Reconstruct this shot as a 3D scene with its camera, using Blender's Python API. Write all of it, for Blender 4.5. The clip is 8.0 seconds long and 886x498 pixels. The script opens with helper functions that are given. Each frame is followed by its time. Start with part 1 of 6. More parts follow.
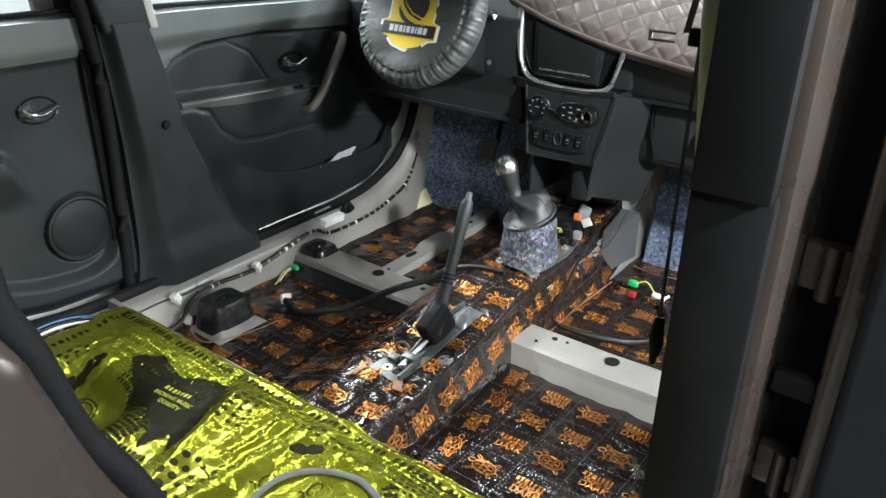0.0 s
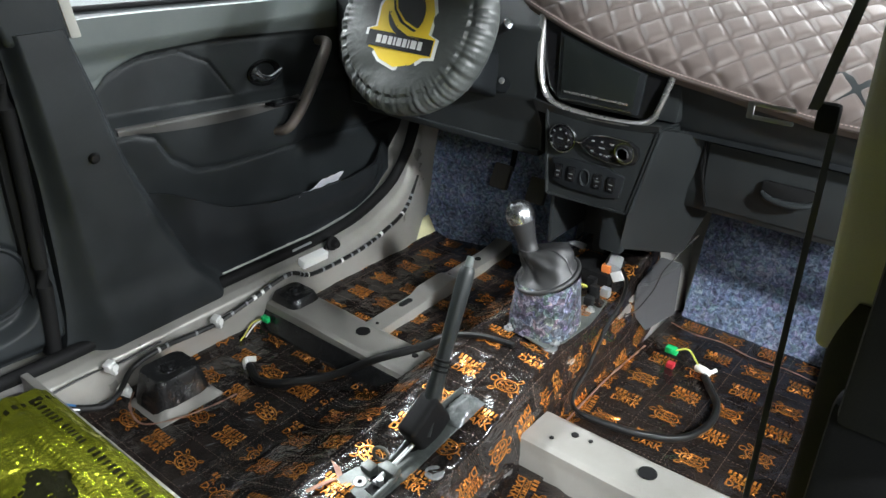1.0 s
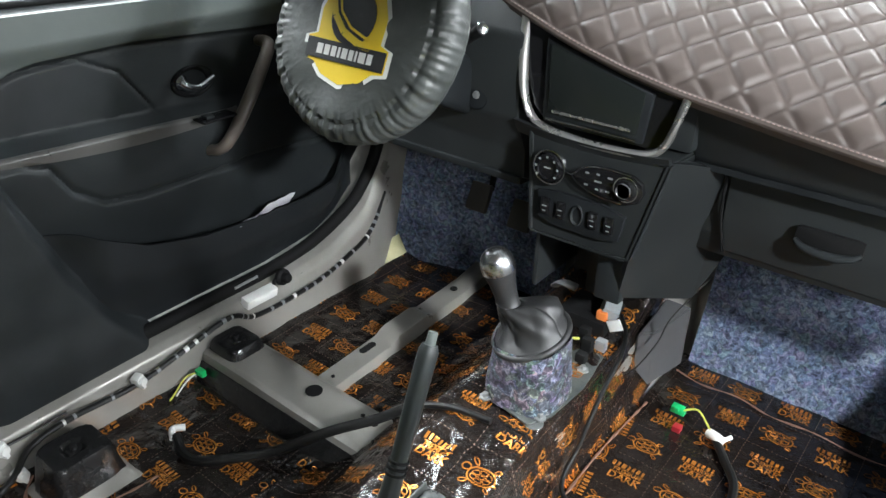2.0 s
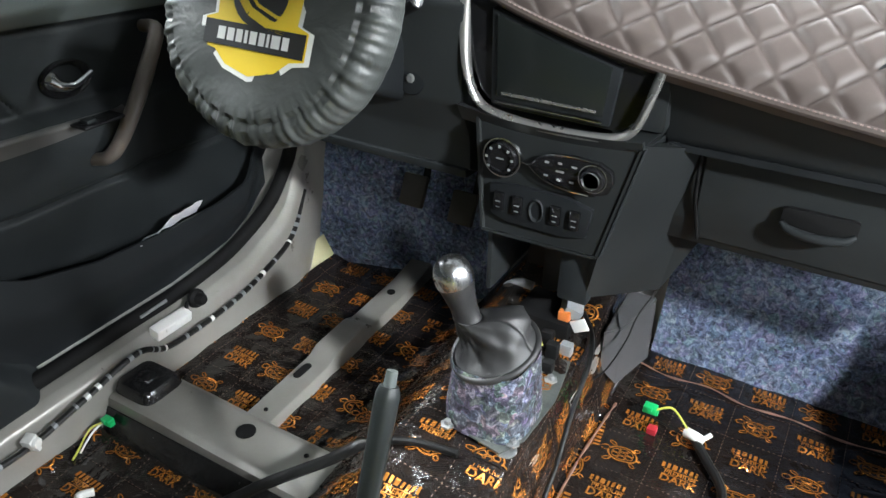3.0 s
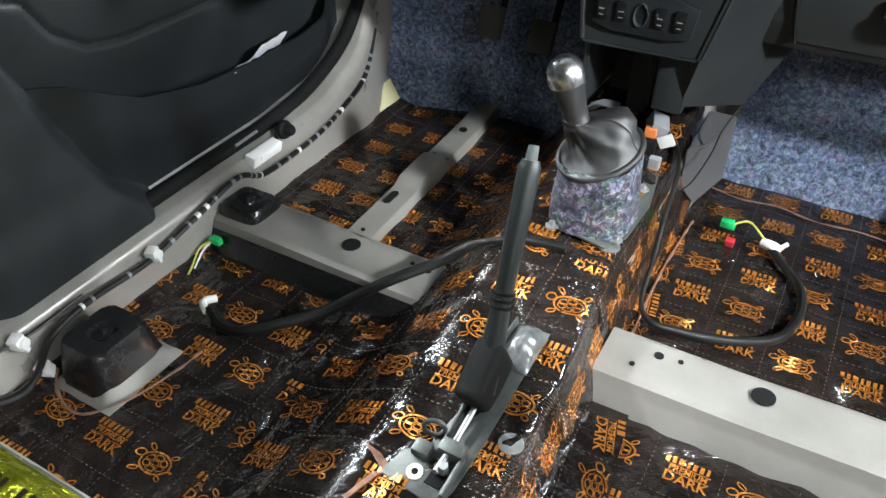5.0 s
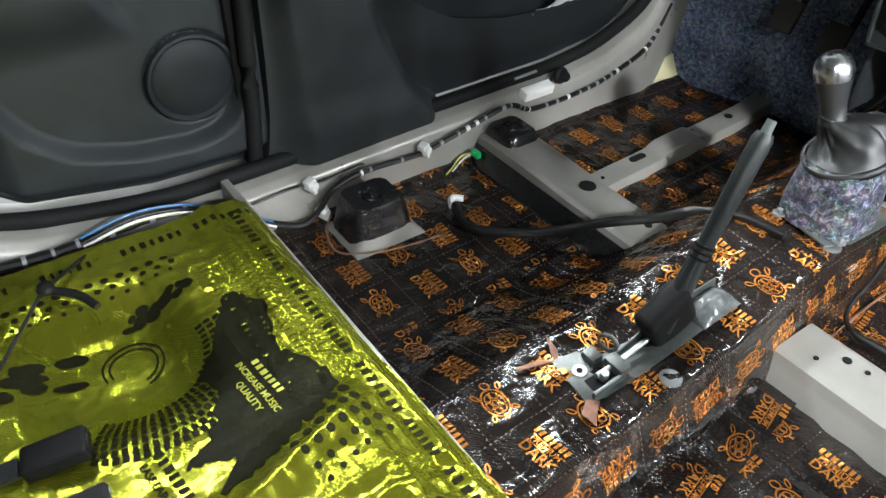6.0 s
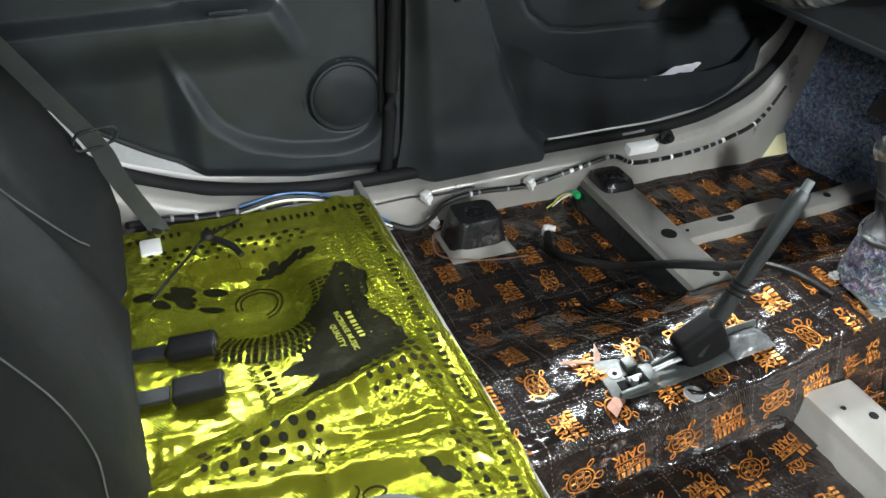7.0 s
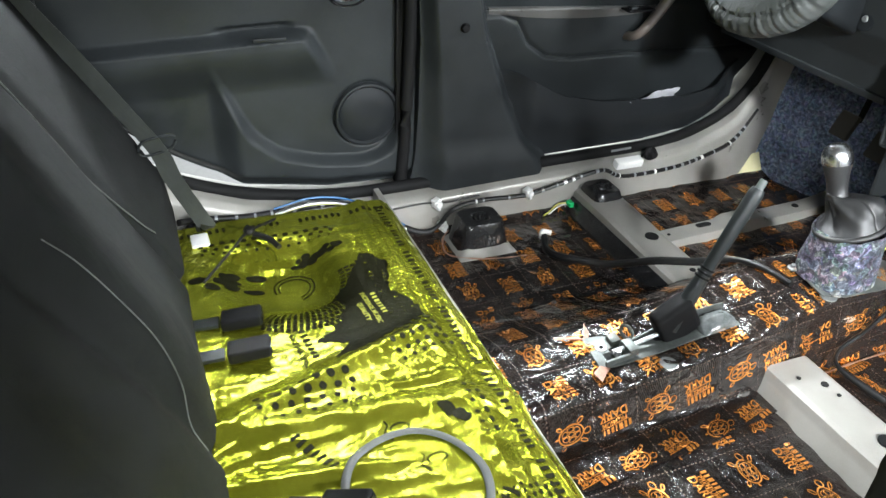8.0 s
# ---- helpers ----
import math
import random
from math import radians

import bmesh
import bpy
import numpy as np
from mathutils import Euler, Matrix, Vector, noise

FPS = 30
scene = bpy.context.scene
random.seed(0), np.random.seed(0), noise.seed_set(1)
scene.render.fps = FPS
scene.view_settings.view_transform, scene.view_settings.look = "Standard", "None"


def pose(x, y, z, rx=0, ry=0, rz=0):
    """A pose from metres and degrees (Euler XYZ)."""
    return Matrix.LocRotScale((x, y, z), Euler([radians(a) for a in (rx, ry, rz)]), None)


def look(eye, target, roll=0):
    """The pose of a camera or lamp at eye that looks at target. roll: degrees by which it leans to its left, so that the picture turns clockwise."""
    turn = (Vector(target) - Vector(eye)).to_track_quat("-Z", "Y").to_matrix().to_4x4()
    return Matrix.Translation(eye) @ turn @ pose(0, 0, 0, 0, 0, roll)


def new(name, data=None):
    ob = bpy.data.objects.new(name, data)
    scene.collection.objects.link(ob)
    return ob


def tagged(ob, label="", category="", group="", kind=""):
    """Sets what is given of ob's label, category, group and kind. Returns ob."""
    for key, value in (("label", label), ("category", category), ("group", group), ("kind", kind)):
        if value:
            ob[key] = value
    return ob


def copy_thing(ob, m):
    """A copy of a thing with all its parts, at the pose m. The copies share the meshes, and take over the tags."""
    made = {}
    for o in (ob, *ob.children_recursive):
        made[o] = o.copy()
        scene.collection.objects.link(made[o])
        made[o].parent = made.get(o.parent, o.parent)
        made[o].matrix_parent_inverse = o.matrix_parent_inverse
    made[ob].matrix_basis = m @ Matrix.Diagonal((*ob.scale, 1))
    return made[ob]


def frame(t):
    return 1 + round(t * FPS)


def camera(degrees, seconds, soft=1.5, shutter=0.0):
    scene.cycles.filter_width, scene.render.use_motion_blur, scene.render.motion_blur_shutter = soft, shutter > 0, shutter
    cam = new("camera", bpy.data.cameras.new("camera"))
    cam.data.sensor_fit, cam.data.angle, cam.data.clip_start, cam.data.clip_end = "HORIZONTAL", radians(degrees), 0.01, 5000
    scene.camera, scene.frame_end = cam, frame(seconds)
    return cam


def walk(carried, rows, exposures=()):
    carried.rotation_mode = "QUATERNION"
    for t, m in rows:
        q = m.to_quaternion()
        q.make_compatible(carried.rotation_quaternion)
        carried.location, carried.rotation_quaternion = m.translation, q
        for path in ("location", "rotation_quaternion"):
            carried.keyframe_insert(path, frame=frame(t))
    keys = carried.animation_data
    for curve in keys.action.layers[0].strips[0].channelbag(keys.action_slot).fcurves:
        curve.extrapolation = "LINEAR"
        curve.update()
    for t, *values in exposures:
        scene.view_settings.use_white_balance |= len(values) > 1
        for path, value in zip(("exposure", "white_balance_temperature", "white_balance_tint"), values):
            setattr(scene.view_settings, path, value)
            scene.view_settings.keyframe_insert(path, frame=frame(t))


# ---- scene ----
cam = camera(60.4, 8.0)
PATH = [
    (0, (0.884, 0.088, 0.979), (-0.201, 1.537, 0.129), 0.9),
    (0.5, (0.742, 0.3, 0.961), (-0.376, 1.718, 0.101), 1.4),
    (1, (0.678, 0.428, 0.981), (-0.43, 1.828, 0.08), 1.4),
    (1.5, (0.624, 0.581, 0.987), (-0.47, 1.975, 0.059), 1.5),
    (1.7, (0.583, 0.636, 0.986), (-0.508, 2.019, 0.038), 1.5),
    (2.8, (0.406, 0.784, 0.946), (-0.502, 2.256, -0.059), 1.2),
    (3, (0.383, 0.808, 0.939), (-0.475, 2.3, -0.081), 0.9),
    (3.5, (0.353, 0.827, 0.936), (-0.422, 2.319, -0.147), 0.6),
    (4, (0.343, 0.775, 0.918), (-0.404, 2.24, -0.221), 0.5),
    (4.2, (0.331, 0.746, 0.911), (-0.406, 2.195, -0.253), 0.5),
    (5.3, (0.298, 0.57, 0.837), (-0.535, 1.879, -0.425), 0.7),
    (5.5, (0.32, 0.543, 0.847), (-0.599, 1.776, -0.431), 1.1),
    (6, (0.442, 0.503, 0.875), (-0.781, 1.434, -0.405), 2.1),
    (6.5, (0.563, 0.494, 0.903), (-0.856, 1.196, -0.319), 2.4),
    (7, (0.692, 0.474, 0.937), (-0.801, 1.122, -0.226), 2.7),
    (7.5, (0.796, 0.442, 0.95), (-0.736, 1.087, -0.162), 2.5),
    (8, (0.88, 0.376, 0.988), (-0.661, 1.039, -0.1), 2.8),
]
EXPOSE = [(0.0, 0.0), (1.5, -0.12), (3.5, 0.10), (5.5, 0.15), (6.5, -0.20), (7.2, 0.05), (8.0, 0.35)]
walk(cam, [(t, look(eye, target, roll)) for t, eye, target, roll in PATH], EXPOSE)

# ---- world and lights ----
world = bpy.data.worlds.new("workshop_air")
world.use_nodes = True
scene.world = world
world.node_tree.nodes["Background"].inputs[0].default_value = (0.75, 0.85, 1.0, 1)
world.node_tree.nodes["Background"].inputs[1].default_value = 0.05


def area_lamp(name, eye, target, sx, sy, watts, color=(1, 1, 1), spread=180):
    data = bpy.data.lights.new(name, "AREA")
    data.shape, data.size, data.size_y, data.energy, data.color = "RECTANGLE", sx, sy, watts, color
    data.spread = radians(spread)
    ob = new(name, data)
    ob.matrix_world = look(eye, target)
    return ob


COOL = (0.885, 0.94, 0.975)
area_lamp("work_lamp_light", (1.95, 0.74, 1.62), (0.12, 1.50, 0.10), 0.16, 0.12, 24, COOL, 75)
# Fill light added to lift the driver-side floor and centre pillar.
area_lamp("left_floor_fill_light", (2.25, 2.05, 1.30), (-0.4, 1.2, 0.2), 0.16, 0.12, 32, COOL)
# Two low fill lights added for brightness; no lamp is known there.
area_lamp("low_front_fill_light", (1.8, 2.0, 0.95), (-0.6, 1.2, 0.3), 0.4, 0.2, 34, COOL)
area_lamp("low_rear_fill_light", (2.0, 0.4, 1.0), (-0.6, 1.3, 0.4), 0.4, 0.2, 14, COOL)
# Added fill, set where it clears the console and brightens the footwell felt.
area_lamp("footwell_fill_light", (1.9, -0.60, 1.78), (-0.35, 2.05, 0.35), 0.4, 0.2, 27, COOL)
area_lamp("windscreen_lamp_light", (1.5, 4.4, 2.35), (-0.5, 1.2, 0.5), 0.6, 0.25, 60, COOL)
# Extra fill ahead of the windscreen, its power solved from brightness alone.
area_lamp("windscreen_fill_light", (0.3, 4.2, 2.4), (-0.4, 1.0, 0.4), 0.4, 0.2, 90, COOL)
area_lamp("ceiling_tube_light_front", (-1.0, 3.5, 2.5), (-0.2, 1.2, 0.1), 0.20, 1.2, 45, COOL)
area_lamp("ceiling_tube_light_side", (-2.4, 2.3, 2.5), (-0.3, 1.2, 0.1), 1.2, 0.20, 100, COOL)
area_lamp("ceiling_tube_light_far", (-2.4, 1.2, 2.5), (-0.3, 1.2, 0.3), 1.6, 0.25, 175, COOL)
area_lamp("ceiling_tube_light_near", (-1.30, 0.95, 2.5), (-0.42, 0.93, 0.0), 0.10, 1.2, 30, COOL)
# Wall wash added so the west wall looks white through the side windows.
area_lamp("wall_fill_light", (-3.5, 3.0, 2.7), (-4.5, 3.2, 0.2), 2.4, 0.15, 120, COOL)


# ---- materials ----
def nodes_of(name):
    m = bpy.data.materials.new(name)
    m.use_nodes = True
    nt = m.node_tree
    return m, nt, nt.nodes["Principled BSDF"]


def add(nt, kind, **inputs):
    n = nt.nodes.new(kind)
    for key, value in inputs.items():
        n.inputs[key.replace("_", " ")].default_value = value
    return n


def surface(name, a, b, rough=0.5, metal=0.0, scale=8.0, grain=300.0, bump=0.1, dist=0.001, wave=0.0, wave_scale=30.0, ribs=0.0,
            coat=0.0, spread=0.1, speck=0.0, shine=0.5, crumple=0.0):
    """A colour between a and b by noise at two scales, uneven gloss, fine relief."""
    m, nt, p = nodes_of(name)
    link = nt.links.new
    tc = add(nt, "ShaderNodeTexCoord")
    geo = add(nt, "ShaderNodeNewGeometry")
    pos = geo.outputs["Position"]
    big = add(nt, "ShaderNodeTexNoise", Scale=scale, Detail=5.0, Roughness=0.6)
    fine = add(nt, "ShaderNodeTexNoise", Scale=grain, Detail=3.0, Roughness=0.6)
    link(pos, big.inputs["Vector"]), link(pos, fine.inputs["Vector"])
    mix = add(nt, "ShaderNodeMix")
    mix.data_type = "FLOAT"
    mix.inputs[0].default_value = 0.35 + speck
    link(big.outputs[0], mix.inputs[2]), link(fine.outputs[0], mix.inputs[3])
    ramp = add(nt, "ShaderNodeValToRGB")
    ramp.color_ramp.elements[0].position, ramp.color_ramp.elements[1].position = 0.32, 0.68
    ramp.color_ramp.elements[0].color, ramp.color_ramp.elements[1].color = (*a, 1), (*b, 1)
    link(mix.outputs[0], ramp.inputs[0])
    link(ramp.outputs[0], p.inputs["Base Color"])
    rr = add(nt, "ShaderNodeMapRange", To_Min=max(0.02, rough - spread), To_Max=min(1, rough + spread))
    rr.inputs["From Min"].default_value, rr.inputs["From Max"].default_value = 0.3, 0.7
    link(big.outputs[0], rr.inputs[0])
    link(rr.outputs[0], p.inputs["Roughness"])
    p.inputs["Metallic"].default_value = metal
    p.inputs["Specular IOR Level"].default_value = shine
    p.inputs["Coat Weight"].default_value = coat
    p.inputs["Coat Roughness"].default_value = 0.08
    bm1 = add(nt, "ShaderNodeBump", Strength=bump, Distance=dist)
    link(fine.outputs[0], bm1.inputs["Height"])
    last = bm1
    if wave:
        w = add(nt, "ShaderNodeTexNoise", Scale=wave_scale, Detail=4.0, Roughness=0.55, Distortion=0.8)
        link(pos, w.inputs["Vector"])
        b2 = add(nt, "ShaderNodeBump", Strength=wave, Distance=0.012)
        link(w.outputs[0], b2.inputs["Height"]), link(bm1.outputs[0], b2.inputs["Normal"])
        last = b2
    if crumple:
        # sharp little facets of pressed film
        vo = add(nt, "ShaderNodeTexVoronoi", Scale=45.0)
        turn = add(nt, "ShaderNodeTexNoise", Scale=28.0, Detail=3.0)
        shift = add(nt, "ShaderNodeVectorMath")
        shift.operation = "MULTIPLY_ADD"
        shift.inputs[1].default_value = (0.05, 0.05, 0.05)
        link(pos, turn.inputs["Vector"]), link(turn.outputs["Color"], shift.inputs[0]), link(pos, shift.inputs[2])
        link(shift.outputs[0], vo.inputs["Vector"])
        b4 = add(nt, "ShaderNodeBump", Strength=crumple, Distance=0.014)
        link(vo.outputs["Distance"], b4.inputs["Height"]), link(last.outputs[0], b4.inputs["Normal"])
        last = b4
    if ribs:
        # short parallel roller marks, in patches
        mp = add(nt, "ShaderNodeMapping")
        mp.inputs["Rotation"].default_value = (0, 0, 0.9)
        link(pos, mp.inputs["Vector"])
        wv = add(nt, "ShaderNodeTexWave", Scale=95.0, Distortion=2.5, Detail=1.0)
        link(mp.outputs[0], wv.inputs["Vector"])
        patch = add(nt, "ShaderNodeTexNoise", Scale=13.0, Detail=2.0)
        link(pos, patch.inputs["Vector"])
        cut = add(nt, "ShaderNodeMapRange")
        cut.inputs["From Min"].default_value, cut.inputs["From Max"].default_value = 0.50, 0.62
        link(patch.outputs[0], cut.inputs[0])
        mul = add(nt, "ShaderNodeMath")
        mul.operation = "MULTIPLY"
        link(wv.outputs[1], mul.inputs[0]), link(cut.outputs[0], mul.inputs[1])
        b3 = add(nt, "ShaderNodeBump", Strength=ribs, Distance=0.0025)
        link(mul.outputs[0], b3.inputs["Height"]), link(last.outputs[0], b3.inputs["Normal"])
        last = b3
    link(last.outputs[0], p.inputs["Normal"])
    return m


TRIM = surface("charcoal_grained_plastic", (0.012, 0.0140, 0.0150), (0.025, 0.0285, 0.0305), 0.52, grain=900, bump=0.25, dist=0.0006, shine=0.2)
TRIM_SOFT = surface("charcoal_soft_plastic", (0.009, 0.0105, 0.0118), (0.019, 0.0215, 0.024), 0.55, grain=900, bump=0.3, dist=0.0006, shine=0.2)
CONSOLE = surface("console_plastic", (0.017, 0.019, 0.020), (0.025, 0.028, 0.029), 0.45, grain=1000, bump=0.2, dist=0.0005, shine=0.25)
# Lighter than the charcoal panel: light on the door tops is painted in.
TOPPAD = surface("lightened_grey_green_trim", (0.085, 0.098, 0.094), (0.115, 0.130, 0.125), 0.5, grain=900, bump=0.3, dist=0.0006, shine=0.3)
# Highlight along the armrest ledge, put into the colour of a strip.
ARMTRIM = surface("armrest_highlight_taupe", (0.052, 0.050, 0.048), (0.075, 0.072, 0.068), 0.36, grain=900, bump=0.1, dist=0.0005)
GLOSS = surface("piano_black", (0.008, 0.008, 0.009), (0.012, 0.012, 0.013), 0.12, grain=400, bump=0.02, spread=0.05)
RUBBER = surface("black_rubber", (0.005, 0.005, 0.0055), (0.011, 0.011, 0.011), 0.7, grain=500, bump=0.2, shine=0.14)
SEALANT = surface("black_bitumen_pad", (0.010, 0.010, 0.011), (0.018, 0.018, 0.018), 0.22, grain=250, bump=0.2, wave=0.15)
PRIMER = surface("champagne_grey_paint", (0.24, 0.228, 0.208), (0.31, 0.298, 0.275), 0.38, metal=0.25, scale=14, grain=600, bump=0.08, spread=0.12)
BODY = surface("brown_metallic_paint", (0.066, 0.053, 0.045), (0.090, 0.071, 0.060), 0.30, metal=0.5, grain=1500, bump=0.03, coat=0.6)
STEEL = surface("galvanised_steel", (0.30, 0.31, 0.31), (0.42, 0.43, 0.43), 0.40, metal=0.7, scale=30, grain=500, bump=0.1)
CHROME = surface("chrome", (0.75, 0.76, 0.78), (0.82, 0.83, 0.84), 0.10, metal=1.0, grain=200, bump=0.01, spread=0.05)
# Darker grey than the galvanised steel, with uneven tone.
DARKSTEEL = surface("dark_grey_steel", (0.07, 0.078, 0.074), (0.14, 0.15, 0.143), 0.42, metal=0.5, scale=40, grain=400, bump=0.2)
SMOKYWRAP = surface("smoky_plastic_wrap", (0.06, 0.066, 0.066), (0.14, 0.15, 0.15), 0.16, scale=40, grain=300, bump=0.1, shine=0.8)
POLISH = surface("polished_cap", (0.80, 0.81, 0.83), (0.88, 0.89, 0.90), 0.24, metal=1.0, grain=300, bump=0.02, spread=0.06)
SATIN = surface("satin_silver_trim", (0.52, 0.51, 0.49), (0.60, 0.59, 0.57), 0.30, metal=0.85, grain=900, bump=0.05)
FILM = surface("black_mat_film", (0.006, 0.0055, 0.0055), (0.022, 0.015, 0.012), 0.11, scale=12, grain=90, bump=0.05, dist=0.003, wave=0.7, wave_scale=11, ribs=0.5, spread=0.06, shine=0.8, crumple=0.08)
COPPER = surface("copper_print", (0.70, 0.24, 0.042), (0.90, 0.37, 0.080), 0.22, metal=0.72, scale=25, grain=90, bump=0.06, dist=0.003, wave=0.7, wave_scale=11, ribs=0.55, crumple=0.10)
PERF = surface("perforation_marks", (0.07, 0.048, 0.036), (0.12, 0.085, 0.065), 0.4, metal=0.4)
FOIL = surface("yellow_green_foil", (0.41, 0.43, 0.030), (0.58, 0.60, 0.060), 0.17, metal=0.90, scale=7, grain=130, bump=0.05, dist=0.002, wave=0.20, wave_scale=8, ribs=0.22, spread=0.07, crumple=0.015)
FOILINK = surface("black_foil_print", (0.006, 0.006, 0.003), (0.014, 0.014, 0.006), 0.60, scale=10, grain=130, bump=0.08, dist=0.002, wave=0.15, wave_scale=12, shine=0.05)
FOILTEXT = surface("yellow_foil_lettering", (0.26, 0.27, 0.02), (0.34, 0.35, 0.03), 0.4, metal=0.3)
FOAM = surface("grey_foam_edge", (0.05, 0.05, 0.046), (0.085, 0.085, 0.08), 0.8, grain=400, bump=0.3)
LEATHER = surface("black_leather", (0.016, 0.016, 0.017), (0.028, 0.028, 0.028), 0.40, grain=700, bump=0.35, dist=0.0008)
NYLON = surface("black_nylon_cloth", (0.042, 0.046, 0.044), (0.064, 0.069, 0.066), 0.42, scale=20, grain=1500, bump=0.3, dist=0.0006, wave=0.22, wave_scale=26)
SEAT = surface("dark_seat_cloth", (0.0045, 0.005, 0.005), (0.0135, 0.014, 0.014), 0.85, scale=10, grain=1400, bump=0.5, dist=0.0008, wave=0.35, wave_scale=9, shine=0.12)
QUILT = surface("brown_quilted_leatherette", (0.062, 0.047, 0.041), (0.092, 0.070, 0.062), 0.55, scale=12, grain=800, bump=0.25, dist=0.0007)
STITCH = surface("brown_thread", (0.22, 0.16, 0.14), (0.30, 0.22, 0.20), 0.7)
WHITE = surface("white_plastic", (0.70, 0.70, 0.68), (0.80, 0.80, 0.78), 0.45)
GREEN = surface("green_plastic", (0.01, 0.42, 0.12), (0.015, 0.52, 0.16), 0.4)
YELLOWWIRE = surface("yellow_green_wire", (0.55, 0.55, 0.08), (0.65, 0.68, 0.14), 0.45)
ORANGE = surface("orange_plastic", (0.75, 0.20, 0.05), (0.85, 0.26, 0.07), 0.45)
RED = surface("red_plastic", (0.35, 0.02, 0.03), (0.45, 0.03, 0.04), 0.45)
DULLGREY = surface("dull_grey_sealant", (0.05, 0.054, 0.05), (0.085, 0.09, 0.085), 0.6)
GREYPL = surface("grey_plastic", (0.20, 0.21, 0.22), (0.28, 0.29, 0.30), 0.5)
CABLE = surface("black_cable_tape", (0.005, 0.005, 0.005), (0.011, 0.011, 0.011), 0.42, grain=200, bump=0.3, shine=0.3)
BEIGE = surface("light_grey_pillar_trim", (0.33, 0.32, 0.29), (0.40, 0.39, 0.36), 0.6, grain=900, bump=0.2)
EMBYEL = surface("yellow_patch", (0.80, 0.55, 0.02), (0.88, 0.64, 0.03), 0.5, grain=1200, bump=0.2)
EMBWHITE = surface("white_patch", (0.72, 0.72, 0.70), (0.80, 0.80, 0.78), 0.55, grain=1200, bump=0.2)
EMBBLACK = surface("black_patch", (0.012, 0.012, 0.012), (0.02, 0.02, 0.02), 0.45)
PAPER = surface("printed_paper", (0.66, 0.66, 0.70), (0.76, 0.76, 0.80), 0.6)
INKGREY = surface("faded_ink", (0.20, 0.20, 0.23), (0.26, 0.26, 0.30), 0.6)
LABEL = surface("pale_symbol_ink", (0.20, 0.21, 0.21), (0.28, 0.29, 0.29), 0.5)
WALLPAINT = surface("white_wall_paint", (0.70, 0.71, 0.71), (0.78, 0.79, 0.79), 0.7, scale=2, grain=80)
# For the unseen walls and ceiling: grey keeps bounced light low.
WALLGREY = surface("bounce_cutting_wall_grey", (0.16, 0.16, 0.165), (0.22, 0.22, 0.225), 0.7, scale=2, grain=80)
CONCRETE = surface("grey_concrete", (0.10, 0.10, 0.098), (0.17, 0.17, 0.165), 0.6, scale=3, grain=60)
# Light cloth made dark: the unlit roof's dimness is put into the colour.
HEADLINER = surface("dimmed_headliner_cloth", (0.10, 0.10, 0.096), (0.14, 0.14, 0.135), 0.9, grain=900, bump=0.3)
GREASE = surface("amber_sealer", (0.42, 0.40, 0.22), (0.52, 0.50, 0.30), 0.45)


def felt(name, dark, mid, light, specks, fine=150.0):
    """Pressed recycled fibre: tangled threads of several tones."""
    m, nt, p = nodes_of(name)
    link = nt.links.new
    geo = add(nt, "ShaderNodeNewGeometry")
    warp = add(nt, "ShaderNodeTexNoise", Scale=55.0, Detail=2.0)
    link(geo.outputs["Position"], warp.inputs["Vector"])
    off = add(nt, "ShaderNodeVectorMath")
    off.operation = "MULTIPLY_ADD"
    off.inputs[1].default_value = (0.03, 0.03, 0.03)
    link(warp.outputs["Color"], off.inputs[0]), link(geo.outputs["Position"], off.inputs[2])
    n1 = add(nt, "ShaderNodeTexNoise", Scale=fine, Detail=6.0, Roughness=0.75)
    n2 = add(nt, "ShaderNodeTexNoise", Scale=9.0, Detail=3.0)
    link(off.outputs[0], n1.inputs["Vector"]), link(geo.outputs["Position"], n2.inputs["Vector"])
    mix = add(nt, "ShaderNodeMix")
    mix.data_type = "FLOAT"
    mix.inputs[0].default_value = 0.22
    link(n1.outputs[0], mix.inputs[2]), link(n2.outputs[0], mix.inputs[3])
    ramp = add(nt, "ShaderNodeValToRGB")
    e = ramp.color_ramp.elements
    e[0].position, e[1].position = 0.40, 0.66
    e[0].color, e[1].color = (*dark, 1), (*light, 1)
    k = e.new(0.52)
    k.color = (*mid, 1)
    link(mix.outputs[0], ramp.inputs[0])
    vor = add(nt, "ShaderNodeTexVoronoi", Scale=fine * 0.8)
    link(off.outputs[0], vor.inputs["Vector"])
    hue = add(nt, "ShaderNodeMix")
    hue.data_type = "RGBA"
    hue.blend_type = "OVERLAY"
    hue.inputs[0].default_value = specks
    link(ramp.outputs[0], hue.inputs[6]), link(vor.outputs["Color"], hue.inputs[7])
    link(hue.outputs[2], p.inputs["Base Color"])
    p.inputs["Roughness"].default_value = 0.95
    b = add(nt, "ShaderNodeBump", Strength=0.9, Distance=0.004)
    link(n1.outputs[0], b.inputs["Height"]), link(b.outputs[0], p.inputs["Normal"])
    return m


BLUEFELT = felt("blue_recycled_felt", (0.028, 0.038, 0.064), (0.145, 0.185, 0.285), (0.42, 0.49, 0.64), 0.12, 105.0)
GREYFELT = felt("mixed_grey_felt", (0.006, 0.007, 0.012), (0.066, 0.070, 0.096), (0.38, 0.39, 0.46), 0.22, 90.0)


def glass(name, tint=(0.9, 0.95, 0.95), rough=0.02):
    m, nt, p = nodes_of(name)
    p.inputs["Base Color"].default_value = (*tint, 1)
    p.inputs["Transmission Weight"].default_value = 1.0
    p.inputs["Roughness"].default_value = rough
    p.inputs["IOR"].default_value = 1.1
    return m


GLASS = glass("window_glass")
m_, nt_, SCREEN_P = nodes_of("screen_glass")
SCREEN = m_
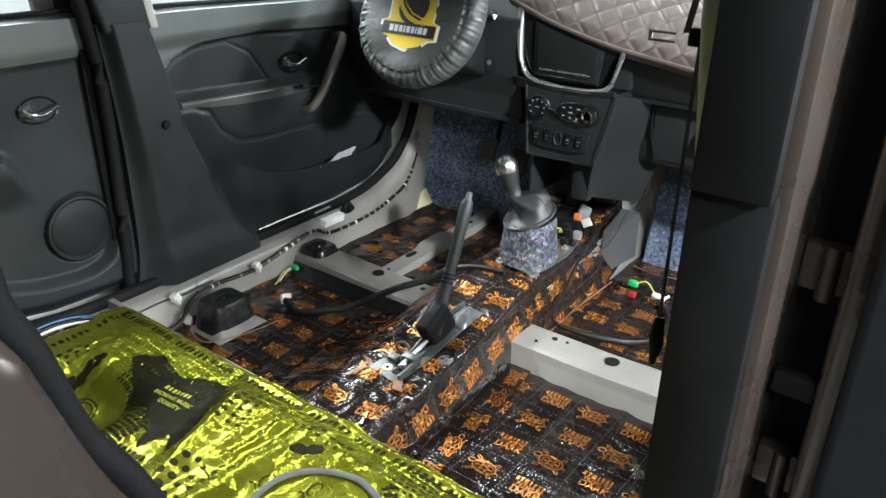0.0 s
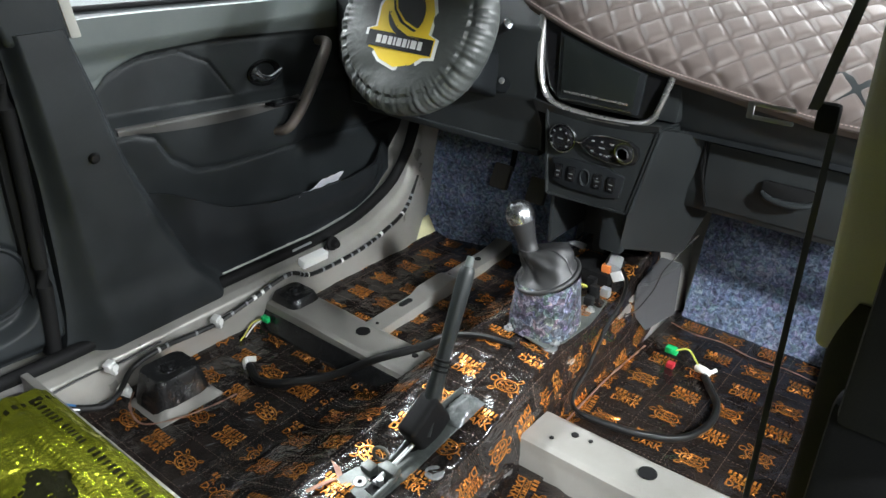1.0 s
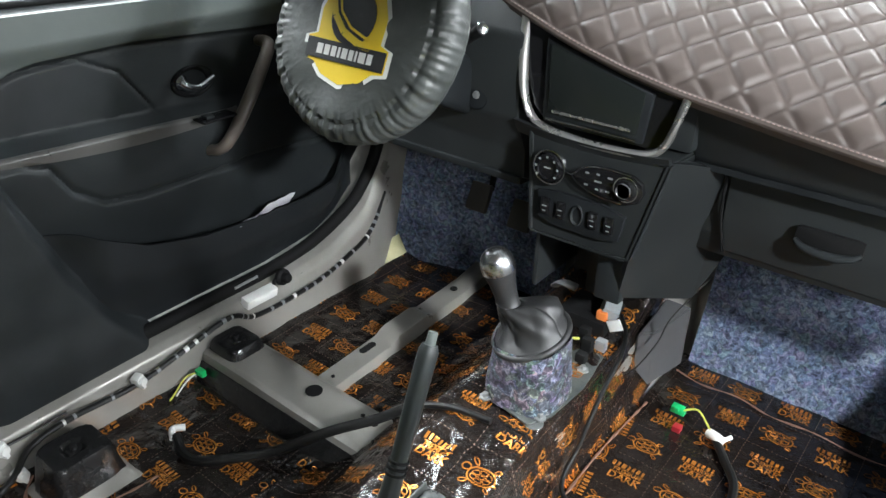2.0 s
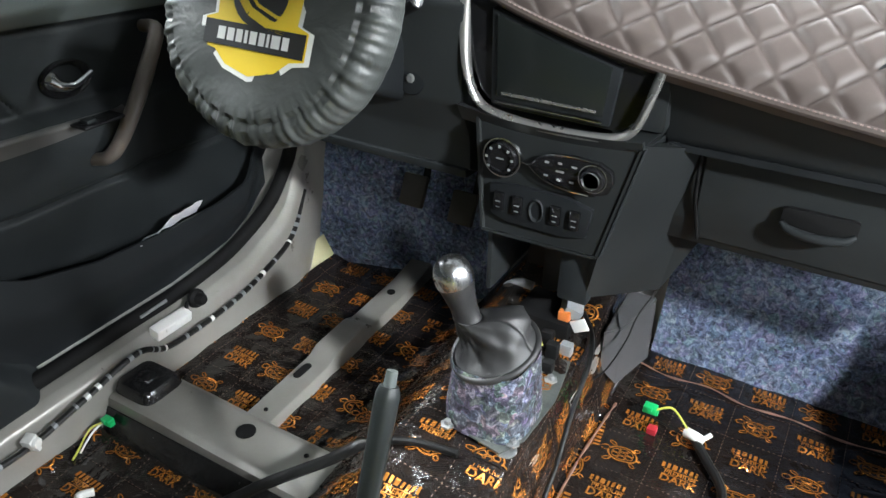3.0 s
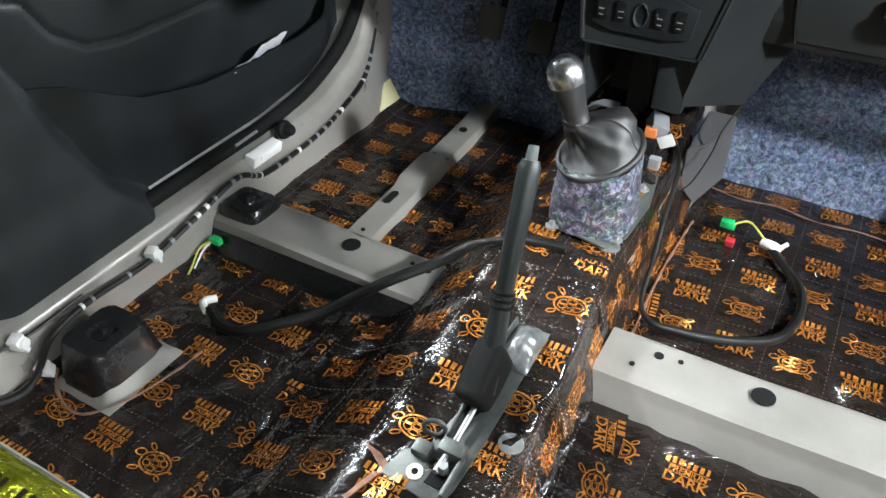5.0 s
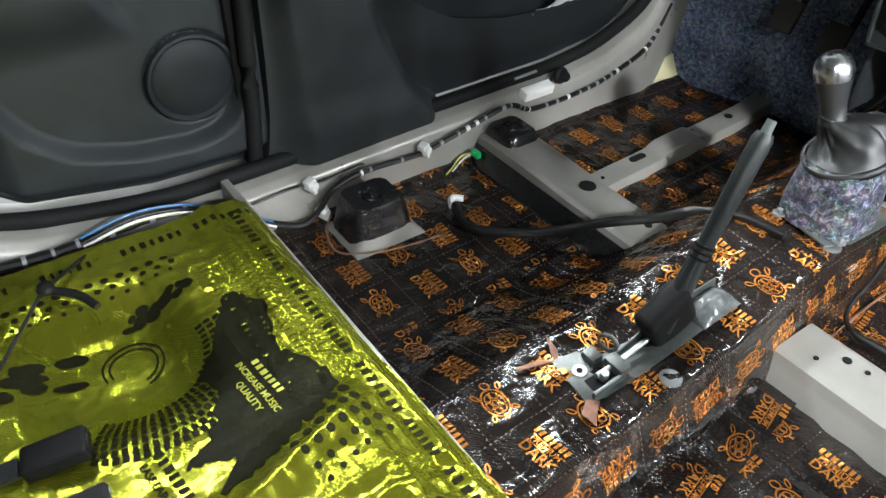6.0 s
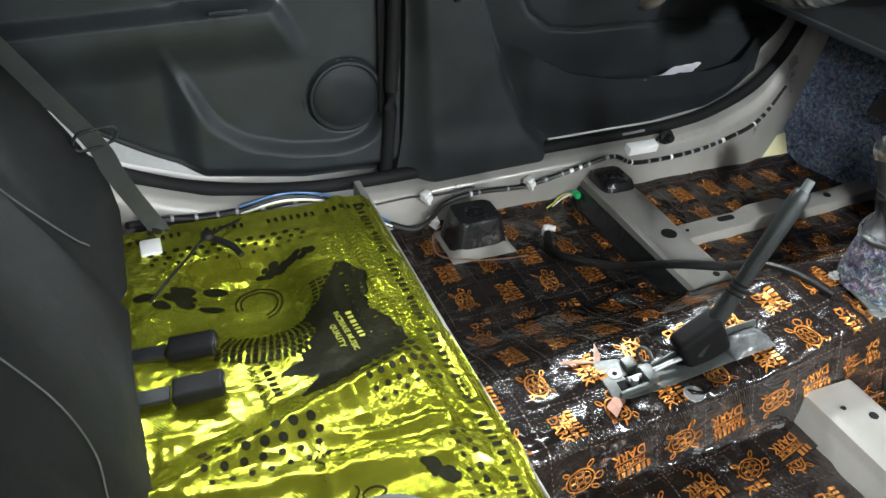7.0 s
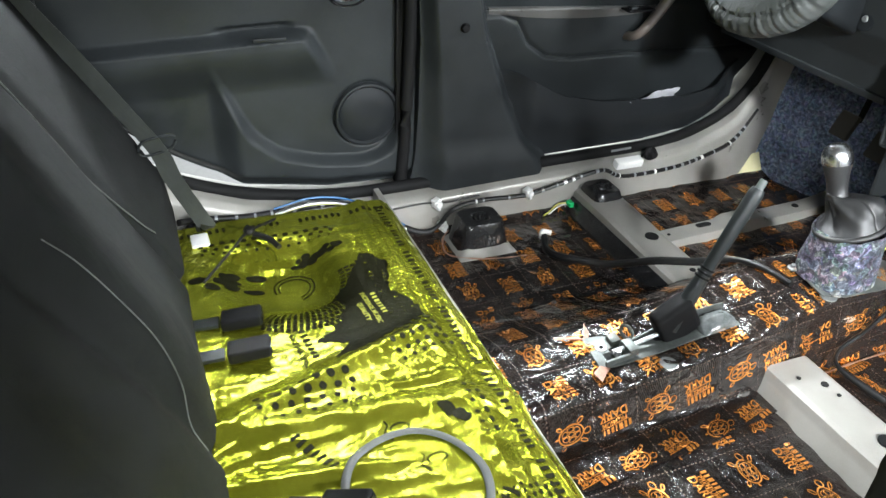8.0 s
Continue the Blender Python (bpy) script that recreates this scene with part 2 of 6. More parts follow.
SCREEN_P.inputs["Base Color"].default_value = (0.015, 0.018, 0.017, 1)
SCREEN_P.inputs["Roughness"].default_value = 0.14


def glow(name, color, strength):
    m, nt, p = nodes_of(name)
    p.inputs["Emission Color"].default_value = (*color, 1)
    p.inputs["Emission Strength"].default_value = strength
    return m


# Glow of the added, unseen ceiling tubes.
TUBE = glow("unseen_lamp_tube", (0.9, 0.96, 1.0), 6.0)


# ---- building blocks ----
def thing(name, label, category, base=(0, 0, 0), group="", kind=""):
    ob = new(name)
    ob.empty_display_size = 0.05
    ob.location = base
    return tagged(ob, label, category, group, kind)


def to_mesh(name, bm, material, smooth=40):
    me = bpy.data.meshes.new(name)
    bmesh.ops.recalc_face_normals(bm, faces=bm.faces)
    bm.to_mesh(me)
    bm.free()
    if material:
        me.materials.append(material)
    if smooth and len(me.polygons):
        me.polygons.foreach_set("use_smooth", [True] * len(me.polygons))
        me.set_sharp_from_angle(angle=radians(smooth))
    return me


def origin_of(ob):
    p = Vector(ob.location)
    while ob.parent:
        ob = ob.parent
        p += Vector(ob.location)
    return p


def part(name, bm, material, parent, label="", smooth=40, kind=""):
    ob = new(name, to_mesh(name, bm, material, smooth))
    ob.parent = parent
    root = parent.parent if parent.parent else parent
    ob.matrix_parent_inverse = Matrix.Identity(4)
    ob.location = -Vector(root.location) if parent is root else (0, 0, 0)
    return tagged(ob, label, "", "", kind)


def solid(name, bm, material, label, category, kind="", group="", smooth=40):
    return tagged(new(name, to_mesh(name, bm, material, smooth)), label, category, group, kind)


def merge(*bms):
    out = bms[0]
    for b in bms[1:]:
        me = bpy.data.meshes.new("tmp")
        b.to_mesh(me)
        b.free()
        out.from_mesh(me)
        bpy.data.meshes.remove(me)
    return out


def moved(bm, m):
    bm.transform(m)
    return bm


def block(x0, x1, y0, y1, z0, z1, bev=0.004, seg=2):
    bm = bmesh.new()
    bmesh.ops.create_cube(bm, size=1, matrix=Matrix.Translation(((x0 + x1) / 2, (y0 + y1) / 2, (z0 + z1) / 2)) @ Matrix.Diagonal((x1 - x0, y1 - y0, z1 - z0, 1)))
    if bev:
        bmesh.ops.bevel(bm, geom=bm.edges[:], offset=bev, segments=seg, affect="EDGES", profile=0.6)
    return bm


def prism(poly, axis, a0, a1, bev=0.0, seg=2):
    """A polygon in the plane across axis, drawn out from a0 to a1."""
    put = {"x": lambda a, p: (a, p[0], p[1]), "y": lambda a, p: (p[0], a, p[1]), "z": lambda a, p: (p[0], p[1], a)}[axis]
    bm = bmesh.new()
    lo = [bm.verts.new(put(a0, p)) for p in poly]
    hi = [bm.verts.new(put(a1, p)) for p in poly]
    n = len(poly)
    bm.faces.new(lo), bm.faces.new(hi[::-1])
    for i in range(n):
        bm.faces.new((lo[i], hi[i], hi[(i + 1) % n], lo[(i + 1) % n]))
    if bev:
        bmesh.ops.recalc_face_normals(bm, faces=bm.faces)
        bmesh.ops.bevel(bm, geom=bm.edges[:], offset=bev, segments=seg, affect="EDGES", profile=0.6)
    return bm


def spline(pts, steps=8, closed=False):
    pts = [Vector(p) for p in pts]
    n = len(pts)
    if n < 3 and not closed:
        return pts
    out = []
    for i in range(n if closed else n - 1):
        p1, p2 = pts[i], pts[(i + 1) % n]
        p0 = pts[i - 1] if (closed or i > 0) else p1 * 2 - p2
        p3 = pts[(i + 2) % n] if (closed or i + 2 < n) else p2 * 2 - p1
        for k in range(steps):
            t = k / steps
            out.append(0.5 * ((2 * p1) + (p2 - p0) * t + (2 * p0 - 5 * p1 + 4 * p2 - p3) * t * t + (3 * p1 - p0 - 3 * p2 + p3) * t ** 3))
    if not closed:
        out.append(pts[-1])
    return out


def tube(pts, r, n=10, steps=6, closed=False, flat=1.0):
    """A round bar along a smooth line; r is a number or a function of 0..1; flat squeezes it."""
    line = spline(pts, steps, closed)
    bm = bmesh.new()
    rings = []
    up = Vector((0, 0, 1))
    m = len(line)
    for i, p in enumerate(line):
        a = line[i - 1] if (i or closed) else p
        b = line[(i + 1) % m] if (i + 1 < m or closed) else p
        d = (b - a).normalized()
        side = d.cross(up)
        if side.length < 0.05:
            side = d.cross(Vector((1, 0, 0)))
        side.normalize()
        top = side.cross(d)
        rr = r(i / (m - 1)) if callable(r) else r
        rings.append([bm.verts.new(p + side * (rr * math.cos(2 * math.pi * k / n)) + top * (rr * flat * math.sin(2 * math.pi * k / n))) for k in range(n)])
    for i in range(m if closed else m - 1):
        A, B = rings[i], rings[(i + 1) % m]
        for k in range(n):
            bm.faces.new((A[k], A[(k + 1) % n], B[(k + 1) % n], B[k]))
    if not closed:
        bm.faces.new(rings[0]), bm.faces.new(rings[-1])
    return bm


def lathe(profile, n=32, m=None, bumpy=None):
    """Profile of (radius, height) turned about z, then posed by m."""
    bm = bmesh.new()
    rings = []
    for j, (r, h) in enumerate(profile):
        if r < 1e-5:
            rings.append([bm.verts.new((0, 0, h))])
        else:
            ring = []
            for k in range(n):
                a = 2 * math.pi * k / n
                q, z = (bumpy(a, r, h, j) if bumpy else (r, h))
                ring.append(bm.verts.new((q * math.cos(a), q * math.sin(a), z)))
            rings.append(ring)
    for A, B in zip(rings, rings[1:]):
        for k in range(n):
            a0, a1, b0, b1 = A[k % len(A)], A[(k + 1) % len(A)], B[k % len(B)], B[(k + 1) % len(B)]
            f = []
            for v in (a0, a1, b1, b0):
                if v not in f:
                    f.append(v)
            if len(f) > 2:
                bm.faces.new(f)
    for ring in (rings[0], rings[-1]):
        if len(ring) > 1:
            bm.faces.new(ring)
    if m is not None:
        bm.transform(m)
    return bm


def shell(fn, nu, nv, thick):
    """The surface fn(u, v), u and v from 0 to 1, given a thickness (a vector)."""
    t = Vector(thick)
    bm = bmesh.new()
    A = [[bm.verts.new(fn(i / nu, j / nv)) for j in range(nv + 1)] for i in range(nu + 1)]
    B = [[bm.verts.new(A[i][j].co + t) for j in range(nv + 1)] for i in range(nu + 1)]
    for i in range(nu):
        for j in range(nv):
            bm.faces.new((A[i][j], A[i + 1][j], A[i + 1][j + 1], A[i][j + 1]))
            bm.faces.new((B[i][j], B[i][j + 1], B[i + 1][j + 1], B[i + 1][j]))
    for i in range(nu):
        bm.faces.new((A[i][0], B[i][0], B[i + 1][0], A[i + 1][0])), bm.faces.new((A[i][nv], A[i + 1][nv], B[i + 1][nv], B[i][nv]))
    for j in range(nv):
        bm.faces.new((A[0][j], A[0][j + 1], B[0][j + 1], B[0][j])), bm.faces.new((A[nu][j], B[nu][j], B[nu][j + 1], A[nu][j + 1]))
    return bm


def step(a, b, x):
    t = max(0.0, min(1.0, (x - a) / (b - a)))
    return t * t * (3 - 2 * t)


def lerp(table, x):
    """Straight lines between the (x, value) pairs of a table."""
    if x <= table[0][0]:
        return table[0][1]
    for (x0, v0), (x1, v1) in zip(table, table[1:]):
        if x <= x1:
            return v0 + (v1 - v0) * (x - x0) / (x1 - x0)
    return table[-1][1]


def nz(x, y, z=0.0, s=1.0):
    return noise.noise(Vector((x * s, y * s, z * s)))


# ---- workshop round the car ----
def workshop():
    g = -0.40
    solid("workshop_floor", block(-4.5, 4.5, -4, 6, g - 0.1, g, 0), CONCRETE, "grey concrete workshop floor under the car", "floor", "structure")
    for nm, b in (("workshop_wall_west", (-4.6, -4.5, -4, 6)), ("workshop_wall_east", (4.5, 4.6, -4, 6)), ("workshop_wall_north", (-4.6, 4.6, 6, 6.1)), ("workshop_wall_south", (-4.6, 4.6, -4.1, -4))):
        solid(nm, block(*b, g, 2.9, 0), WALLPAINT if nm.endswith("west") else WALLGREY, "white painted workshop wall" if "west" in nm else "unseen workshop wall greyed to cut bounced light", "wall", "structure")
    solid("workshop_ceiling", block(-4.6, 4.6, -4.1, 6.1, 2.9, 3.0, 0), WALLGREY, "unseen workshop ceiling greyed to cut bounced light", "ceiling", "structure")
    first = None
    # Unseen fixtures, made up to go with the area lights.
    for x, y in ((-2.4, 1.7), (-1.0, 3.5), (1.7, 0.0), (1.0, 4.3)):
        base = (x, y, 2.9)
        if first is None:
            first = thing("added_ceiling_lamp", "added twin-tube ceiling lamp out of view", "lamp", base, "ceiling lamps")
            part("housing", block(x - 0.1, x + 0.1, y - 0.7, y + 0.7, 2.86, 2.9, 0.005), WHITE, first)
            for dx in (-0.05, 0.05):
                part("tube", tube([(x + dx, y - 0.65, 2.84), (x + dx, y + 0.65, 2.84)], 0.013), TUBE, first)
        else:
            copy_thing(first, pose(*base))


workshop()


# ---- car shell ----
def tunnel_h(y):
    return lerp([(0.80, 0.06), (1.0, 0.074), (1.2, 0.09), (1.45, 0.128), (1.55, 0.14), (1.8, 0.15), (1.95, 0.20), (2.1, 0.32)], y)


def floor_height(x, y):
    """Height of the pressed floor across the car."""
    h = tunnel_h(y)
    wr, wl = 0.104 - 0.012 * step(1.3, 1.5, y), -0.135
    if x > 0:
        k = 1 - step(wr - 0.004, wr + 0.034, x)
    else:
        k = step(-0.25, -0.05, x)
    return h * k


def car_floor():
    def f(u, v):
        x, y = -0.66 + 1.32 * u, 0.60 + 1.55 * v
        return Vector((x, y, floor_height(x, y) - 0.012))
    solid("car_floor", shell(f, 120, 40, (0, 0, -0.01)), PRIMER, "pressed steel car floor under the mats", "floor", "structure")

    def fw(u, v):
        x = -0.70 + 1.40 * u
        y = 2.12 + 0.16 * v + 0.10 * v * v
        return Vector((x, y, -0.02 + 0.85 * v))
    solid("firewall", shell(fw, 20, 12, (0, 0.02, 0)), PRIMER, "painted steel bulkhead behind the dashboard", "wall", "structure")


car_floor()


def sill_top(y):
    return lerp([(0.2, 0.34), (0.40, 0.20), (0.55, 0.14), (0.75, 0.104), (0.9, 0.098), (1.26, 0.108), (1.6, 0.112), (1.75, 0.130), (1.84, 0.168), (1.89, 0.200), (1.95, 0.28), (2.02, 0.48), (2.1, 0.72)], y)


def sill(side, name, label):
    ob = thing(name, label, "sill", (side * 0.62, 1.1, 0), kind="structure")

    def f(u, v):
        y = 0.15 + 1.95 * u
        zt = sill_top(y)
        prof = [(0.0, (0.592, -0.02)), (0.32, (0.600, zt * 0.55)), (0.55, (0.607, zt * 0.86)), (0.68, (0.622, zt * 0.97)), (0.82, (0.634, zt)), (0.9, (0.640, zt + 0.002)), (1.0, (0.75, zt - 0.015))]
        x = lerp([(a, p[0]) for a, p in prof], v)
        z = lerp([(a, p[1]) for a, p in prof], v)
        x += 0.05 * step(1.86, 2.05, y) * (1 - v * 0.3)
        return Vector((side * x, y, z))
    part("inner_sill", shell(f, 90, 28, (side * 0.006, 0, -0.012)), PRIMER, ob)
    line = [(side * 0.654, y, sill_top(y) + 0.011) for y in (0.2, 0.3, 0.4, 0.55, 0.75, 0.95, 1.2, 1.45, 1.6, 1.72, 1.82, 1.89, 1.95, 2.0, 2.03, 2.06)]
    part("rubber_seal", tube(line, 0.0150, 10, 5), RUBBER, ob, "black rubber door seal")
    return ob


SILL_L = sill(-1, "sill_left", "champagne grey painted steel sill with black door seal")
SILL_R = sill(1, "sill_right", "champagne grey painted steel sill with black door seal")


def holes_on_sill():
    for y, z, r in ((1.66, 0.095, 0.012), (1.245, 0.06, 0.008), (1.95, 0.21, 0.018), (1.58, 0.10, 0.006)):
        x = -0.602 - 0.012 * step(0.06, 0.1, z) + (-0.028 if y > 1.9 else 0)
        part("hole", lathe([(0, 0), (r * 0.9, 0), (r, -0.004)], 20, Matrix.Translation((x + 0.003, y, z)) @ Matrix.Rotation(radians(90), 4, "Y") @ Matrix.Diagonal((1, 1.4, 1, 1))), RUBBER, SILL_L)


holes_on_sill()


def crossmember(side, name, label):
    ob = thing(name, label, "seat crossmember", (side * 0.35, 1.43, 0), kind="structure")
    s = side
    x0, x1 = 0.117, 0.598

    def f(u, v):
        x = x0 + (x1 - x0) * u
        zt = 0.050 + 0.006 * step(0.3, 0.5, x)
        prof = [(0, (1.352, -0.005)), (0.22, (1.372, 0.030)), (0.30, (1.378, zt * 0.92)), (0.36, (1.388, zt)), (0.74, (1.468, zt)), (0.80, (1.477, zt * 0.9)), (1, (1.49, -0.005))]
        return Vector((s * x, lerp([(a, p[0]) for a, p in prof], v), lerp([(a, p[1]) for a, p in prof], v)))
    part("beam", shell(f, 24, 50, (0, 0, -0.004)), PRIMER, ob)
    for x, y, r in ((0.341, 1.437, 0.0165), (0.194, 1.444, 0.007), (0.225, 1.447, 0.004), (0.165, 1.41, 0.004), (0.47, 1.452, 0.006), (0.445, 1.447, 0.0045)):
        part("hole", lathe([(0, 0), (r, 0), (r, -0.0015), (0, -0.0015)], 24, Matrix.Translation((s * x, y, 0.0545 if x > 0.3 else 0.0525)) @ Matrix.Diagonal((1, 1, 1, 1))), RUBBER, ob)
    return ob


CROSS_L = crossmember(-1, "crossmember_left", "bare grey seat crossmember with round holes")
CROSS_R = crossmember(1, "crossmember_right", "bare grey seat crossmember with round holes")
# Thin black sheet laid along the left beam's rear flank only.
part("dark_flank", shell(lambda u, v: Vector((-0.14 - 0.46 * u, 1.349 + 0.022 * v, 0.001 + 0.036 * v)), 12, 4, (0, 0.002, 0)), SEALANT, CROSS_L, "black sheet along the rear beam flank")


def seat_mount(x, y, z, sx, sy, h, name, label):
    """A domed black pressed seat mount with a stud."""
    ob = thing(name, label, "seat mount", (x, y, 0))
    def f(u, v):
        a, b = 2 * u - 1, 2 * v - 1
        k = (abs(a) ** 5 + abs(b) ** 5) ** 0.2
        top = 1 - step(0.72, 1.0, k)
        return Vector((x + a * sx * (1 - 0.0 * top), y + b * sy, z + h * top - 0.35 * h * step(0.35, 0.15, k) * 0.4))
    part("dome", shell(f, 28, 28, (0, 0, -0.006)), SEALANT, ob)
    part("stud", merge(lathe([(0, 0.012), (0.006, 0.011), (0.007, 0), (0, 0)], 12, Matrix.Translation((x, y, z + h * 0.92))), lathe([(0.004, 0), (0.016, 0.001), (0.014, 0.004), (0.005, 0.005)], 20, Matrix.Translation((x, y, z + h * 0.9)))), STEEL if h < 0.03 else SEALANT, ob)
    return ob


seat_mount(-0.560, 1.432, 0.045, 0.052, 0.048, 0.030, "seat_mount", "glossy black domed seat mount at the sill end of the crossmember")
mount = seat_mount(-0.518, 1.068, 0.004, 0.056, 0.066, 0.072, "seat_mount", "tall glossy black rear seat mount beside the sill")
part("footing", shell(lambda u, v: Vector((-0.575 + 0.125 * u, 0.995 + 0.145 * v, 0.003 + 0.022 * step(0, 0.2, u) * step(1, 0.8, u) * step(0, 0.2, v) * step(1, 0.8, v))), 16, 16, (0, 0, -0.004)), PRIMER, mount, "bare grey steel footing")


def floor_rail():
    ob = thing("floor_rail", "bare grey slanted floor stiffener with slot holes", "floor stiffener", (-0.38, 1.75, 0))

    def f(u, v):
        y = 1.485 + 0.60 * u
        xc = -0.372 - 0.022 * u
        w = 0.034
        zt = 0.024 + 0.012 * step(0.30, 0.36, u) - 0.012 * step(0.5, 0.56, u) + 0.012 * step(0.8, 1, u)
        a = 2 * v - 1
        k = 1 - step(0.72, 1.0, abs(a))
        return Vector((xc + a * w, y, -0.002 + zt * k))
    part("channel", shell(f, 60, 24, (0, 0, -0.004)), PRIMER, ob)
    part("slot", prism([(-0.385 + 0.008 * math.cos(t), 1.625 + 0.008 * math.sin(t) + (0.018 if math.sin(t) > 0 else -0.010)) for t in np.linspace(0, 2 * math.pi, 21)[:-1]], "z", 0.0235, 0.0255), RUBBER, ob)
    part("hole", lathe([(0, 0), (0.009, 0), (0.009, -0.002), (0, -0.002)], 18, Matrix.Translation((-0.389, 1.93, 0.0265))), RUBBER, ob)
    part("hole", lathe([(0, 0), (0.004, 0), (0.004, -0.002), (0, -0.002)], 14, Matrix.Translation((-0.372, 1.515, 0.0258))), RUBBER, ob)


floor_rail()


# ---- sound-deadening mats ----
def glyphs(text, size):
    """Flat outline of a word as points and faces."""
    cu = bpy.data.curves.new("word", "FONT")
    cu.body, cu.size, cu.resolution_u, cu.align_x, cu.align_y = text, size, 2, "CENTER", "CENTER"
    cu.offset = size * 0.02
    ob = bpy.data.objects.new("word", cu)
    me = bpy.data.meshes.new_from_object(ob)
    pts = [(v.co.x, v.co.y) for v in me.vertices]
    faces = [tuple(p.vertices) for p in me.polygons]
    bpy.data.objects.remove(ob), bpy.data.curves.remove(cu), bpy.data.meshes.remove(me)
    return pts, faces


class Plate:
    """A flat print made of many small shapes."""

    def __init__(self):
        self.pts, self.faces = [], []

    def poly(self, pts):
        n = len(self.pts)
        self.pts += list(pts)
        self.faces.append(tuple(range(n, n + len(pts))))
        return self

    def rect(self, x0, x1, y0, y1, cut=0):
        return self.poly([(x0, y0), (x1, y0), (x1, y1), (x0, y1)])

    def oval(self, x, y, rx, ry, n=10, turn=0.0):
        c, s = math.cos(turn), math.sin(turn)
        ring = [(rx * math.cos(2 * math.pi * k / n), ry * math.sin(2 * math.pi * k / n)) for k in range(n)]
        return self.poly([(x + a * c - b * s, y + a * s + b * c) for a, b in ring])

    def band(self, pts, w):
        for (x0, y0), (x1, y1) in zip(pts, pts[1:]):
            d = math.hypot(x1 - x0, y1 - y0) or 1
            nx, ny = -(y1 - y0) / d * w / 2, (x1 - x0) / d * w / 2
            self.poly([(x0 + nx, y0 + ny), (x0 - nx, y0 - ny), (x1 - nx, y1 - ny), (x1 + nx, y1 + ny)])
        return self

    def word(self, text, size, x, y, turn=0.0):
        p, f = glyphs(text, size)
        c, s = math.cos(turn), math.sin(turn)
        n = len(self.pts)
        self.pts += [(x + a * c - b * s, y + a * s + b * c) for a, b in p]
        self.faces += [tuple(i + n for i in q) for q in f]
        return self

    def blocks(self, widths, x, y, h, gap, turn=0.0):
        """A wordmark as a row of plain upright blocks, centred at x, y."""
        total = sum(widths) + gap * (len(widths) - 1)
        a = -total / 2
        c, s = math.cos(turn), math.sin(turn)
        for k, w in enumerate(widths):
            q = [(a, -h / 2), (a + w, -h / 2), (a + w, h / 2), (a, h / 2)]
            self.poly([(x + u * c - v * s, y + u * s + v * c) for u, v in q])
            a += w + gap
        return self

    def add(self, other, x, y, turn=0.0, size=1.0):
        c, s = math.cos(turn) * size, math.sin(turn) * size
        n = len(self.pts)
        self.pts += [(x + a * c - b * s, y + a * s + b * c) for a, b in other.pts]
        self.faces += [tuple(i + n for i in q) for q in other.faces]
        return self

    def onto(self, fn, keep=lambda x, y: True):
        """The print laid on the surface fn(x, y)."""
        bm = bmesh.new()
        spots = [bm.verts.new(fn(x, y)) for x, y in self.pts]
        for q in self.faces:
            cx = sum(self.pts[i][0] for i in q) / len(q)
            cy = sum(self.pts[i][1] for i in q) / len(q)
            if len(set(q)) > 2 and keep(cx, cy):
                try:
                    bm.faces.new([spots[i] for i in q])
                except ValueError:
                    pass
        return bm


def word_plate():
    p = Plate()
    p.blocks([0.0046, 0.0042, 0.0064, 0.0034, 0.0046, 0.0046, 0.0034], 0.000, 0.0140, 0.0095, 0.0030)
    p.rect(-0.021, 0.027, 0.0065, 0.0078).rect(-0.021, 0.027, -0.0035, -0.0022)
    p.word("PREMIUM", 0.0105, 0.003, 0.0022)
    p.word("DARK", 0.0185, 0.003, -0.0105)
    return p


def shell_plate():
    """A plain oval badge drawn in thin lines: rim, plates and stubs."""
    p = Plate()

    def loop(x, y, rx, ry, turn, w, n=12):
        c, q = math.cos(turn), math.sin(turn)
        ring = [(rx * math.cos(a), ry * math.sin(a)) for a in np.linspace(0, 2 * math.pi, n + 1)]
        p.band([(x + a * c - b * q, y + a * q + b * c) for a, b in ring], w)
    loop(0, 0, 0.0225, 0.0150, 0, 0.0026, 22)
    for k in range(6):
        a0, a1 = math.pi / 3 * k + 0.10, math.pi / 3 * (k + 1) - 0.10
        q = [(r * 1.5 * math.cos(a), r * math.sin(a)) for r, a in ((0.0056, a0), (0.0112, a0), (0.0118, (a0 + a1) / 2), (0.0112, a1), (0.0056, a1), (0.0056, a0))]
        p.band(q, 0.0015)
    loop(0, 0, 0.0056, 0.0034, 0, 0.0013, 6)
    loop(-0.0285, 0.0045, 0.0068, 0.0050, 0.3, 0.0020)
    for x, y, t, l in ((-0.0200, 0.0178, 2.65, 0.0066), (0.0180, 0.0168, 0.55, 0.0050), (-0.0200, -0.0174, -2.6, 0.0066), (0.0190, -0.0162, -0.5, 0.0050)):
        loop(x, y, l, 0.0027, t, 0.0018)
    p.oval(0.0260, -0.002, 0.004, 0.0018, 6)
    return p


WORDS, BADGE = word_plate(), shell_plate()


def wrinkle(x, y):
    return 0.0024 * nz(x, y, 0.3, 14) + 0.0014 * nz(x, y, 1.7, 38) + 0.0022 * max(0.0, 0.10 - abs(nz(x * 5, y * 5, 7.0))) / 0.10


